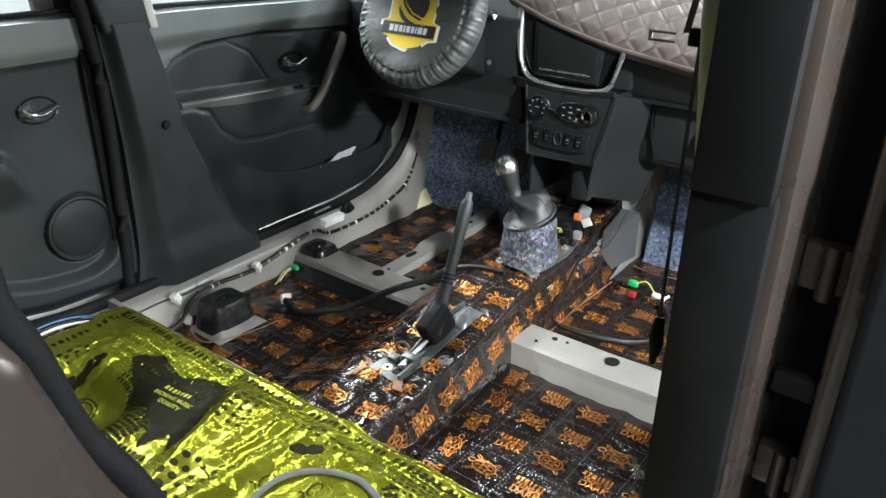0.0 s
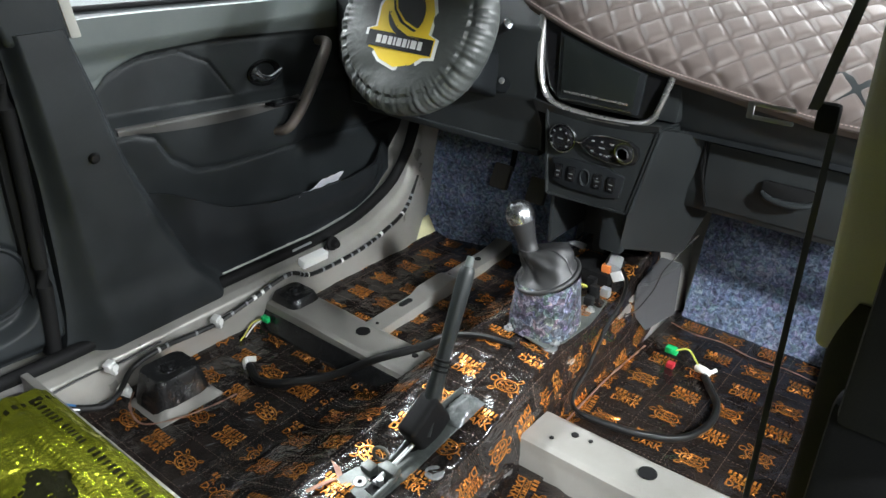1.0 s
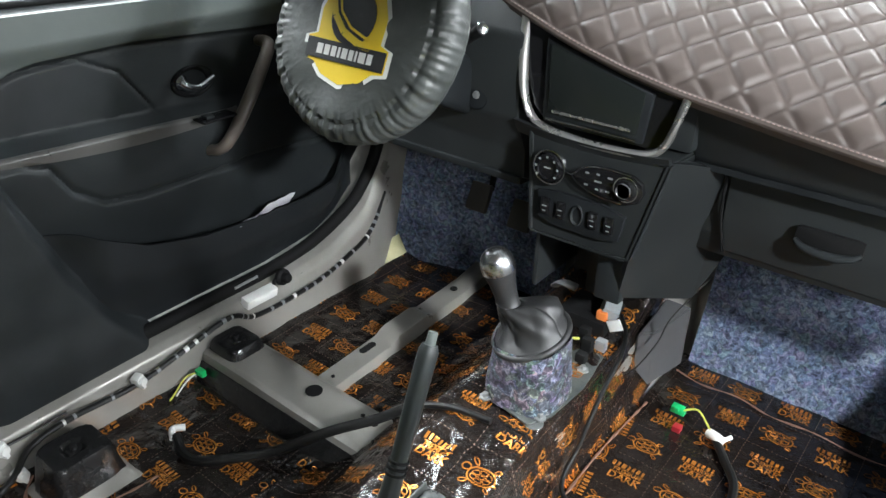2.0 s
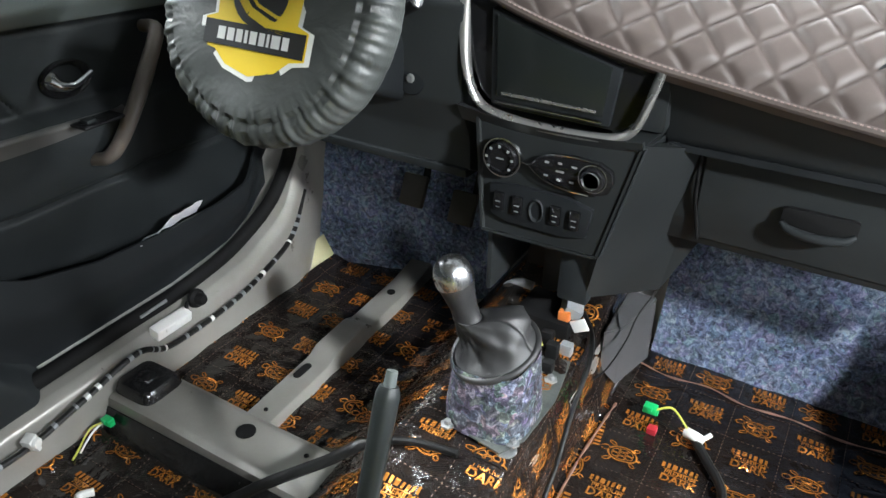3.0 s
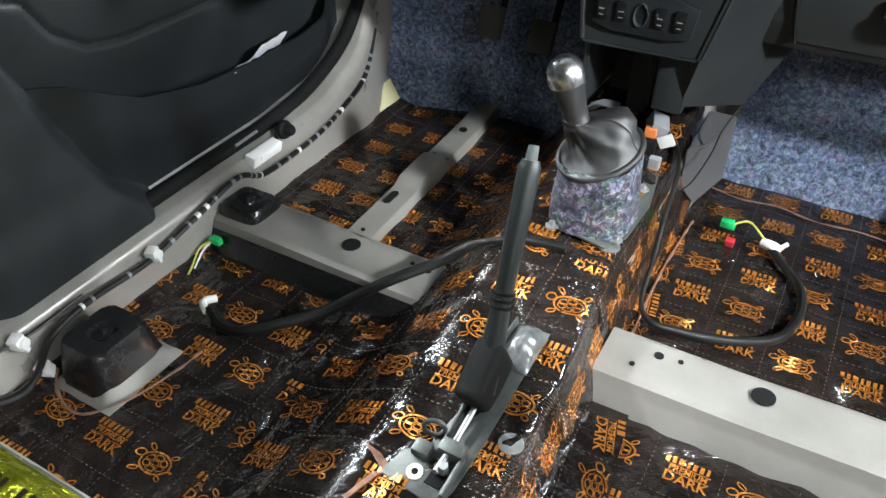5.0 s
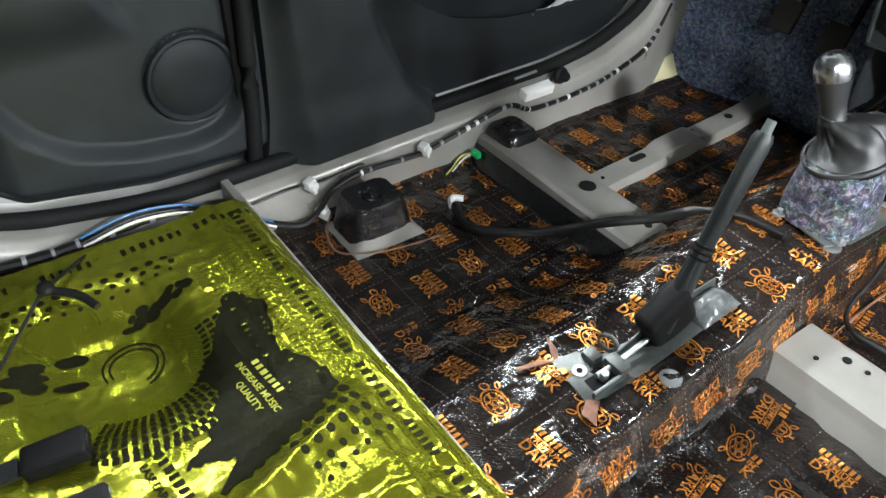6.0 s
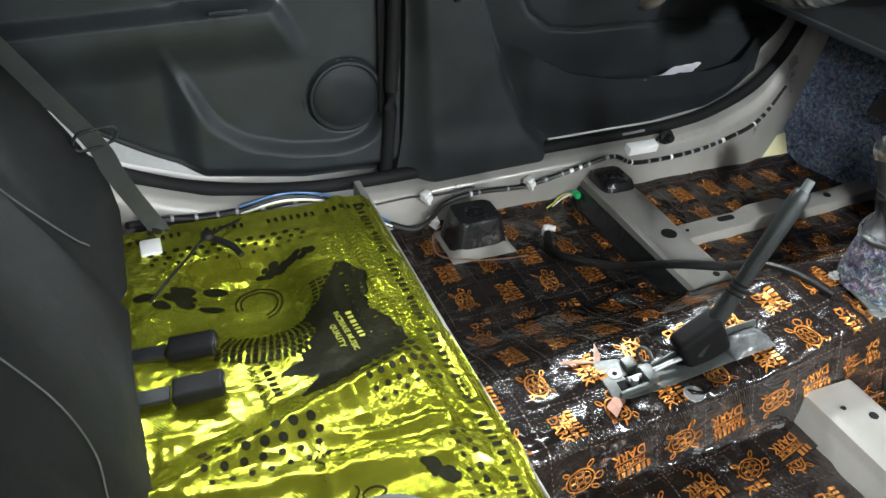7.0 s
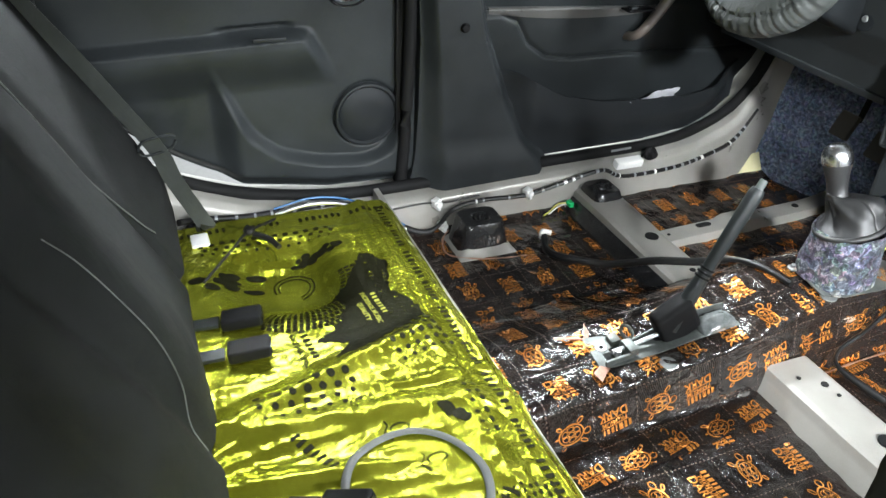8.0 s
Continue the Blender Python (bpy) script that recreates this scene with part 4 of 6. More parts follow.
def pocket():
    def f(u, v):
        y = 1.17 + 0.72 * u
        lip = lerp([(1.17, 0.37), (1.22, 0.36), (1.33, 0.30), (1.45, 0.272), (1.6, 0.262), (1.72, 0.262), (1.80, 0.275), (1.89, 0.33)], y)
        zb = fb(y) + 0.012
        z = zb + (max(lip, zb + 0.02) - zb) * v
        bulge = 0.040 * step(0.0, 0.12, u) * step(1.0, 0.86, u) * (0.35 + 0.65 * step(0, 0.7, v))
        return Vector((-0.680 + bulge, y, z))
    part("door_pocket", shell(f, 60, 24, (-0.006, 0, 0)), TRIM_SOFT, DOOR_FL, "moulded map pocket")


pocket()
def papers():
    note = thing("papers", "crumpled striped printed papers in the door pocket", "paper", (-0.66, 1.66, 0.25))
    def fp(u, v):
        return Vector((-0.665 + 0.022 * u + 0.006 * nz(v * 5, 1, 0), 1.515 + 0.17 * v, 0.254 + 0.024 * u * step(0.30, 0.55, v) + 0.006 * u + 0.006 * nz(v * 7, u * 2, 3)))
    part("sheet", shell(fp, 8, 28, (0, 0, -0.001)), PAPER, note)
    for k in (0.3, 0.55, 0.8):
        part("stripe", shell(lambda u, v, k=k: fp(k + 0.09 * u, 0.45 + 0.5 * v) + Vector((0, 0, 0.001)), 2, 20, (0, 0, -0.0005)), INKGREY, note)


papers()


def speaker():
    m = Matrix.Translation((-0.700, 0.849, 0.285)) @ Matrix.Rotation(radians(90), 4, "Y")
    g = part("speaker_grille", lathe([(0, 0.004), (0.03, 0.0035), (0.062, 0.003), (0.065, 0.0005), (0.070, 0.006), (0.0745, 0.005), (0.0765, 0.0)], 64, m), TRIM_SOFT, DOOR_RL, "round speaker grille")
    return g


speaker()
part("pull_recess", block(-0.668, -0.660, 0.600, 0.668, 0.484, 0.492, 0.003), TRIM_SOFT, DOOR_RL)


def b_pillar(side, name, label, inset=0.0):
    ob = thing(name, label, "pillar", (side * 0.66, 1.1, 0.1), kind="structure")
    rows = [(0.085, 0.935, 1.335), (0.14, 0.95, 1.31), (0.20, 0.958, 1.255), (0.30, 0.962, 1.195), (0.46, 0.963, 1.130), (0.60, 0.955, 1.095), (0.72, 0.945, 1.06)]

    def f(u, v):
        z = 0.085 + (0.72 - 0.085) * v
        a, b = lerp([(r[0], r[1]) for r in rows], z), lerp([(r[0], r[2]) for r in rows], z)
        y = a + (b - a) * u
        k = step(0.0, 0.22, u) * step(1.0, 0.86, u)
        x = 0.665 - 0.030 * k - 0.014 * step(0.22, 0.08, v) * k
        return Vector((side * (x - inset), y, z))
    # Right trim takes near-black rubber: its shade is put into the colour.
    part("lower_trim", shell(f, 48, 40, (side * 0.03, 0, 0)), RUBBER if side > 0 else TRIM, ob, "moulded lower pillar trim, blackened for shade on the right")
    foot = [(0.975, 0.665), (1.105, 0.665)] if side > 0 else [(0.952, 0.700), (1.060, 0.700)]
    face = 0.625 - inset if side > 0 else 0.640
    part("upper_trim", prism(foot + [(1.035, 0.86), (0.965, 1.16), (0.865, 1.16), (0.915, 0.86)], "x", min(side * face, side * 0.675), max(side * face, side * 0.675), 0.010, 3), BEIGE if side > 0 else TRIM, ob)
    if side < 0:
        part("pillar_edge_trim", prism([(1.064, 0.700), (1.084, 0.700), (1.058, 0.86), (0.990, 1.16), (0.968, 1.16), (1.038, 0.86)], "x", -0.675, -0.650, 0.004), BEIGE, ob, "pale edge trim of the pillar")
    part("pillar_skin", prism([(0.90, 0.05), (1.10, 0.05), (1.08, 0.7), (1.0, 1.16), (0.85, 1.16), (0.88, 0.7)], "x", min(side * (0.685 if side > 0 else 0.75), side * (0.735 if side > 0 else 0.79)), max(side * (0.685 if side > 0 else 0.75), side * (0.735 if side > 0 else 0.79)), 0.008, 2), BODY, ob, "brown painted pillar")
    part("rubber_seal", tube([(side * 0.672, 0.922, 0.10), (side * 0.672, 0.935, 0.3), (side * 0.672, 0.94, 0.6), (side * 0.672, 0.91, 0.85), (side * 0.672, 0.865, 1.15)], 0.014), RUBBER, ob, "black rubber door seal")
    # Black strip stands in for the shade between door and pillar.
    part("inner_gap", block(min(side * 0.690, side * 0.715), max(side * 0.690, side * 0.715), 0.915, 0.985, 0.10, 0.74, 0.004), RUBBER, ob, "dark filler in the shaded door gap")
    # Added black covers, sized to fill the pillar's dark band from the camera.
    part("rear_face_cover", block(0.634, 0.724, 0.862, 0.884, 0.10, 0.70, 0.006), RUBBER, ob, "black cover added over the rear pillar face") if side > 0 else None
    part("rear_face_cover", block(0.640, 0.724, 0.838, 0.862, 0.70, 1.12, 0.006), RUBBER, ob, "black cover added over the rear pillar face") if side > 0 else None
    return ob


PIL_L = b_pillar(-1, "pillar_left", "charcoal lower trim of the centre pillar between the doors")
PIL_R = b_pillar(1, "pillar_right", "centre pillar with pale upper trim and brown paint", 0.027)
part("trim_clip", lathe([(0, 0.006), (0.008, 0.005), (0.011, 0)], 14, Matrix.Translation((-0.632, 1.055, 0.49)) @ Matrix.Rotation(radians(90), 4, "Y")), RUBBER, PIL_L)


def roof():
    def f(u, v):
        x, y = -0.74 + 1.48 * u, -0.55 + 2.2 * v
        return Vector((x, y, 1.17 - 0.05 * abs(2 * u - 1) ** 3 - 0.05 * abs(2 * v - 1) ** 3))
    ob = thing("roof", "car roof with cloth headliner dimmed in colour", "roof", (0, 0.7, 1.17), kind="structure")
    part("headliner", shell(f, 24, 24, (0, 0, 0.012)), HEADLINER, ob)
    part("roof_skin", shell(lambda u, v: f(u, v) + Vector((0, 0, 0.05)), 24, 24, (0, 0, 0.01)), BODY, ob)
    for s in (-1, 1):
        part("roof_rail", tube([(s * 0.735, -0.5, 1.08), (s * 0.735, 0.5, 1.15), (s * 0.735, 1.3, 1.14), (s * 0.715, 1.75, 1.05), (s * 0.70, 2.3, 0.80)], 0.035), BODY, ob)
        part("windscreen_pillar", tube([(s * 0.70, 1.62, 1.09), (s * 0.69, 2.0, 0.93), (s * 0.69, 2.35, 0.78)], 0.03), BEIGE, ob)
    ws = part("windscreen", shell(lambda u, v: Vector((-0.70 + 1.4 * u, 1.64 + 0.95 * v + 0.06 * (1 - (2 * u - 1) ** 2), 1.12 - 0.40 * v)), 12, 8, (0, 0, 0.004)), GLASS, ob, "clear windscreen glass")
    ws.visible_shadow = False


roof()


def rear_right_opening():
    ob = thing("rear_door_jamb", "brown painted rear door jamb with black rubber seal", "door jamb", (0.72, 0.2, 0.1), kind="structure")
    arch = [(0.36, 0.14), (0.31, 0.30), (0.25, 0.50), (0.195, 0.70), (0.151, 0.85), (0.137, 0.884), (0.129, 0.913), (0.112, 0.938), (0.0, 0.950)]
    inner = [(-0.35, 0.950), (-0.35, 0.14)]
    part("quarter_panel", prism(arch + inner, "x", 0.745, 0.775, 0.006, 3), BODY, ob, "brown metallic painted quarter panel")
    part("rubber_seal", tube([(0.760, y + 0.0015, z) for y, z in arch], 0.0042), RUBBER, ob, "black rubber door seal")
    solid("side_trim_rear", prism([(0.16, 0.16), (0.06, 0.45), (-0.04, 0.70), (-0.35, 0.80), (-0.35, 0.16)], "x", 0.650, 0.700, 0.01), TRIM, "charcoal trim panel beside the rear seat", "trim", "structure")
    solid("side_trim_rear_left", prism([(0.24, 0.20), (0.22, 0.6), (0.15, 1.12), (-0.35, 1.12), (-0.35, 0.20)], "x", -0.720, -0.680, 0.01), TRIM, "charcoal trim panel beside the rear seat", "trim", "structure")
    solid("rear_bulkhead", block(-0.72, 0.72, -0.40, -0.36, 0.0, 0.86, 0.01), TRIM, "dark parcel-shelf bulkhead behind the rear seat", "wall", "structure")


rear_right_opening()


def open_door():
    ob = thing("open_rear_door", "opened rear passenger door with charcoal panel and brown edge", "car door", (0.80, 1.02, 0.1))
    part("door_edge", block(0.790, 0.850, 0.955, 1.075, 0.08, 1.12, 0.012, 3), BODY, ob, "brown painted door edge")
    # Darker plastic than the closed doors: shade is put into its colour.
    part("door_panel", block(0.815, 1.55, 0.935, 0.975, 0.10, 0.76, 0.014, 3), TRIM_SOFT, ob, "door panel in darker charcoal, toned down for shade")
    part("door_skin", block(0.850, 1.56, 1.01, 1.05, 0.06, 0.76, 0.012, 3), BODY, ob, "brown painted skin")
    part("window_frame", block(0.82, 0.86, 0.97, 1.02, 0.76, 1.12, 0.01), RUBBER, ob)
    for z in (0.28, 0.58):
        part("hinge", merge(block(0.735, 0.80, 1.005, 1.03, z - 0.03, z + 0.03, 0.005), lathe([(0.011, -0.035), (0.011, 0.035)], 14, Matrix.Translation((0.768, 1.0, z)))), BODY, ob, "brown painted hinge")
    # Black block added to hide the bright background beside the hinge.
    part("gap_filler", block(0.732, 0.80, 1.035, 1.065, 0.05, 1.12, 0.004), RUBBER, ob, "dark filler closing the bright door gap")
    part("door_check", block(0.74, 0.80, 0.965, 0.985, 0.42, 0.45, 0.004), RUBBER, ob)


open_door()


# ---- dashboard ----
def dashboard():
    ob = thing("dashboard", "charcoal dashboard with centre console and glove box", "dashboard", (0, 1.9, 0.5))
    prof_r = [(1.845, 0.375), (1.832, 0.42), (1.825, 0.53), (1.80, 0.536), (1.792, 0.55), (1.775, 0.60), (1.755, 0.648), (1.80, 0.69), (2.25, 0.80), (2.25, 0.42), (1.95, 0.36)]
    part("right_body", prism(prof_r, "x", 0.16, 0.685, 0.006, 2), CONSOLE, ob)
    prof_l = [(1.80, 0.425), (1.755, 0.445), (1.75, 0.50), (1.72, 0.56), (1.72, 0.70), (1.80, 0.78), (2.25, 0.82), (2.25, 0.42), (1.95, 0.40)]
    part("left_body", prism(prof_l, "x", -0.685, -0.115, 0.008, 2), CONSOLE, ob)
    part("centre_body", block(-0.118, 0.165, 1.765, 2.2, 0.56, 0.645, 0.01), CONSOLE, ob)
    part("lower_panel", prism([(1.752, 0.432), (1.748, 0.448), (1.80, 0.45), (1.86, 0.44), (1.86, 0.425)], "x", -0.62, -0.12, 0.004), TRIM, ob)
    part("ledge", shell(lambda u, v: Vector((0.165 + 0.52 * u, 1.790 + 0.038 * v, 0.545 - 0.010 * v)), 12, 3, (0, 0, -0.010)), TRIM_SOFT, ob)
    # glove box lid
    lid = part("glove_box_lid", shell(lambda u, v: Vector((0.215 + 0.44 * u, 1.822 + 0.016 * v - 0.006 * math.sin(math.pi * v), 0.522 - 0.132 * v)), 20, 10, (0, 0.012, 0)), CONSOLE, ob)
    part("handle_pocket", prism([(0.372 + 0.047 * max(-1, min(1, 1.35 * math.cos(a))), 0.464 + 0.015 * max(-1, min(1, 1.35 * math.sin(a)))) for a in np.linspace(0, 6.2832, 29)[:-1]], "y", 1.8130, 1.822, 0.001), RUBBER, lid, "dark rounded handle recess")
    part("lid_handle", tube([(0.326, 1.812, 0.458), (0.340, 1.808, 0.450), (0.372, 1.806, 0.447), (0.404, 1.808, 0.451), (0.418, 1.812, 0.460)], lambda t: 0.004 + 0.003 * math.sin(math.pi * t), 10, 6), TRIM, lid, "grey pull handle")
    part("lid_gap", tube([(0.208, 1.818, 0.53), (0.210, 1.822, 0.46), (0.222, 1.832, 0.39)], 0.003), RUBBER, ob)
    # centre stack
    stack = [(-0.088, 0.556), (0.150, 0.556), (0.108, 0.376), (-0.073, 0.372)]
    bm = bmesh.new()
    rings = []
    for y, gx, dz in ((1.722, 0.0, 0.0), (1.718, 0.004, 0.0), (1.95, 0.03, 0.0)):
        rings.append([bm.verts.new((x + (gx if x > 0 else -gx), y, z + dz)) for x, z in stack])
    for A, B in zip(rings, rings[1:]):
        for k in range(4):
            bm.faces.new((A[k], A[(k + 1) % 4], B[(k + 1) % 4], B[k]))
    bm.faces.new(rings[0]), bm.faces.new(rings[-1])
    bmesh.ops.bevel(bm, geom=bm.edges[:], offset=0.004, segments=2, affect="EDGES")
    part("console_body", bm, CONSOLE, ob)
    side = bmesh.new()
    for xs in (0.150,):
        v = [side.verts.new(p) for p in ((0.152, 1.728, 0.556), (0.110, 1.728, 0.376), (0.090, 1.755, 0.283), (0.168, 1.905, 0.240), (0.225, 1.86, 0.38), (0.215, 1.83, 0.53))]
        side.faces.new(v)
    ext = bmesh.ops.extrude_face_region(side, geom=side.faces[:])
    bmesh.ops.translate(side, verts=[e for e in ext["geom"] if isinstance(e, bmesh.types.BMVert)], vec=(-0.012, 0.012, 0))
    part("side_panel", side, CONSOLE, ob, smooth=20)
    part("cubby", block(-0.075, -0.066, 1.745, 1.92, 0.25, 0.374, 0.003), CONSOLE, ob)
    part("back_wall", block(-0.07, 0.10, 1.90, 1.92, 0.22, 0.375, 0.002), CONSOLE, ob)
    part("bracket", block(0.045, 0.095, 1.750, 1.775, 0.27, 0.374, 0.006), TRIM, ob)
    part("post", block(-0.025, 0.01, 1.86, 1.90, 0.20, 0.374, 0.01), CONSOLE, ob)
    # screen surround
    u_out = [(-0.119, 0.728), (-0.116, 0.67), (-0.108, 0.615), (-0.094, 0.580), (-0.070, 0.563), (-0.02, 0.556), (0.029, 0.554), (0.08, 0.556), (0.118, 0.563), (0.138, 0.580), (0.150, 0.615), (0.160, 0.66)]
    line = [(x, 1.722 + 0.10 * max(0, z - 0.62), z) for x, z in u_out]
    part("surround", tube(line, 0.0085, 10, 5, False, 0.7), SATIN, ob, "satin silver U-shaped surround")
    part("lower_lip", shell(lambda u, v: Vector((-0.118 + 0.27 * u, 1.712 + 0.016 * v, 0.556 - 0.026 * v + 0.010 * (2 * u - 1) ** 2)), 24, 4, (0, 0.01, 0)), CONSOLE, ob)
    part("gloss_panel", prism([(-0.114, 0.722), (-0.108, 0.64), (-0.090, 0.59), (-0.065, 0.568), (0.118, 0.568), (0.138, 0.59), (0.154, 0.648), (0.05, 0.672), (-0.04, 0.700)], "y", 1.730, 1.76), GLOSS, ob)
    fr = part("head_unit_frame", prism([(-0.070, 0.573), (0.102, 0.573), (0.110, 0.652), (0.02, 0.676), (-0.074, 0.704)], "y", 1.723, 1.745, 0.003), TRIM_SOFT, ob, "dark grey head unit frame")
    part("screen", prism([(-0.060, 0.586), (0.092, 0.586), (0.098, 0.652), (0.02, 0.672), (-0.064, 0.696)], "y", 1.7195, 1.730, 0.001), SCREEN, fr, "switched-off glossy touch screen")
    part("screen_strip", block(-0.052, 0.084, 1.7165, 1.7195, 0.5905, 0.5945, 0.001), SATIN, fr, "thin bright strip under the screen")
    part("light_strip", block(-0.062, 0.094, 1.7160, 1.724, 0.578, 0.5815, 0.001), CHROME, fr)
    # climate controls
    cl = part("climate_panel", prism([(0.0 + 0.0, 0.500)] + [(x, z) for x, z in ((0.012, 0.512), (0.028, 0.521), (0.06, 0.525), (0.10, 0.524), (0.118, 0.515), (0.122, 0.500), (0.116, 0.483), (0.10, 0.477), (0.06, 0.477), (0.03, 0.482), (0.012, 0.490))], "y", 1.712, 1.724, 0.002), GLOSS, ob, "gloss black climate panel")
    part("chrome_outline", tube([(-0.012, 1.711, 0.502), (0.0, 1.711, 0.501), (0.012, 1.711, 0.513), (0.028, 1.711, 0.522), (0.06, 1.711, 0.526), (0.10, 1.711, 0.525)], 0.0013, 6, 5), CHROME, cl)
    part("chrome_outline", tube([(0.0, 1.711, 0.499), (0.012, 1.711, 0.489), (0.03, 1.711, 0.481), (0.06, 1.711, 0.476), (0.09, 1.711, 0.476)], 0.0011, 6, 5), CHROME, cl)
    for x, r in ((-0.043, 0.029), (0.093, 0.020)):
        m = Matrix.Translation((x, 1.716, 0.501)) @ Matrix.Rotation(radians(90), 4, "X")
        k = part("dial", lathe([(0, 0.010), (r * 0.55, 0.010), (r * 0.62, 0.013), (r * 0.80, 0.012), (r * 0.88, 0.004), (r * 0.9, -0.01)], 36, m), GLOSS, ob, "black rotary dial")
        part("chrome_ring", lathe([(r * 0.93, 0.0), (r * 0.96, 0.005), (r * 1.02, 0.005), (r * 1.05, 0.0)], 40, m), CHROME, k)
        if r > 0.025:
            for a in np.linspace(-2.2, 2.2, 7):
                part("tick", moved(block(-0.0018, 0.0018, -0.0018, 0.0018, 0, 0.0008, 0), m @ Matrix.Translation((0.020 * math.sin(a), 0.020 * math.cos(a), 0.0128))), LABEL, k)
            part("tick", moved(block(-0.006, 0.006, -0.001, 0.001, 0, 0.0008, 0), m @ Matrix.Translation((0, 0.001, 0.0102))), LABEL, k)
        else:
            part("chrome_cap", lathe([(r * 0.52, 0.0125), (r * 0.6, 0.0145), (r * 0.66, 0.0125)], 30, m), CHROME, k)
    for x, z, w in ((0.026, 0.511, 0.003), (0.045, 0.513, 0.0025), (0.066, 0.512, 0.004), (0.026, 0.491, 0.003), (0.045, 0.488, 0.0025), (0.064, 0.489, 0.003), (0.046, 0.501, 0.006)):
        part("symbol", block(x - w, x + w, 1.7105, 1.7125, z - 0.0012, z + 0.0012, 0), LABEL, cl)
    # switch row
    row = part("switch_bank", prism([(-0.062, 0.455), (-0.02, 0.462), (0.06, 0.462), (0.098, 0.452), (0.092, 0.408), (0.06, 0.400), (-0.03, 0.400), (-0.058, 0.408)], "y", 1.714, 1.724, 0.002), TRIM_SOFT, ob)
    for k, x in enumerate((-0.044, -0.014, 0.015, 0.045, 0.074)):
        if k == 2:
            part("socket", lathe([(0.004, -0.004), (0.009, -0.002), (0.013, 0.002), (0.0145, -0.001)], 24, Matrix.Translation((x, 1.713, 0.431)) @ Matrix.Rotation(radians(90), 4, "X") @ Matrix.Diagonal((0.8, 1.3, 1, 1))), TRIM, row)
        else:
            b = part("switch", block(x - 0.008, x + 0.008, 1.7095, 1.718, 0.418, 0.447, 0.002), GLOSS, row)
            part("symbol", block(x - 0.004, x + 0.004, 1.7088, 1.710, 0.432, 0.4335, 0), LABEL, b)
            part("symbol", block(x - 0.003, x + 0.003, 1.7088, 1.710, 0.423, 0.4243, 0), LABEL, b)
    return ob


DASH = dashboard()


def quilt_cover():
    ob = thing("dash_cover", "brown quilted leatherette dashboard cover with stitched edge", "dashboard cover", (0.25, 1.95, 0.7))
    front = lambda x: lerp([(-0.16, 0.752), (-0.12, 0.735), (-0.03, 0.702), (0.05, 0.680), (0.157, 0.658), (0.29, 0.636), (0.414, 0.622), (0.56, 0.618), (0.67, 0.618)], x)

    def base(u, v):
        x = -0.155 + 0.825 * u
        zf = front(x)
        y0 = 1.722 + 0.018 * step(0.1, 0.3, x)
        y = y0 + 0.60 * v - 0.012 * step(0.0, 0.05, v)
        z = zf + 0.085 * (1 - math.exp(-v * 5)) + 0.20 * v
        return x, y, z

    def f(u, v):
        x, y, z = base(u, v)
        a, b = (x * 0.92 + v * 0.62) / 0.058, (x * 0.92 - v * 0.62) / 0.058
        fa, fb_ = abs(a - round(a)), abs(b - round(b))
        puff = (1 - math.exp(-(fa / 0.11) ** 1.6)) * (1 - math.exp(-(fb_ / 0.11) ** 1.6))
        puff *= step(0.0, 0.02, v)
        d = 0.0060 * puff
        return Vector((x, y - 0.45 * d, z + 0.9 * d))
    part("quilted_panel", shell(f, 380, 270, (0, 0.012, -0.016)), QUILT, ob)
    edge = [Vector(base(u, 0.0)) + Vector((0, -0.004, 0.003)) for u in np.linspace(0, 1, 24)]
    left = [Vector(base(0.0, v)) + Vector((-0.003, 0, 0.004)) for v in np.linspace(0.02, 0.6, 12)]
    part("piping", tube(left[::-1] + edge, 0.0055, 8, 3), QUILT, ob, "brown bound edge")
    pts = spline([p + Vector((0, -0.0035, 0.0045)) for p in edge], 10)
    st = bmesh.new()
    for i in range(0, len(pts) - 1, 2):
        st = merge(st, tube([pts[i], pts[i + 1]], 0.0011, 5))
    part("stitches", st, STITCH, ob, "row of pale stitches", kind="stuff")


quilt_cover()


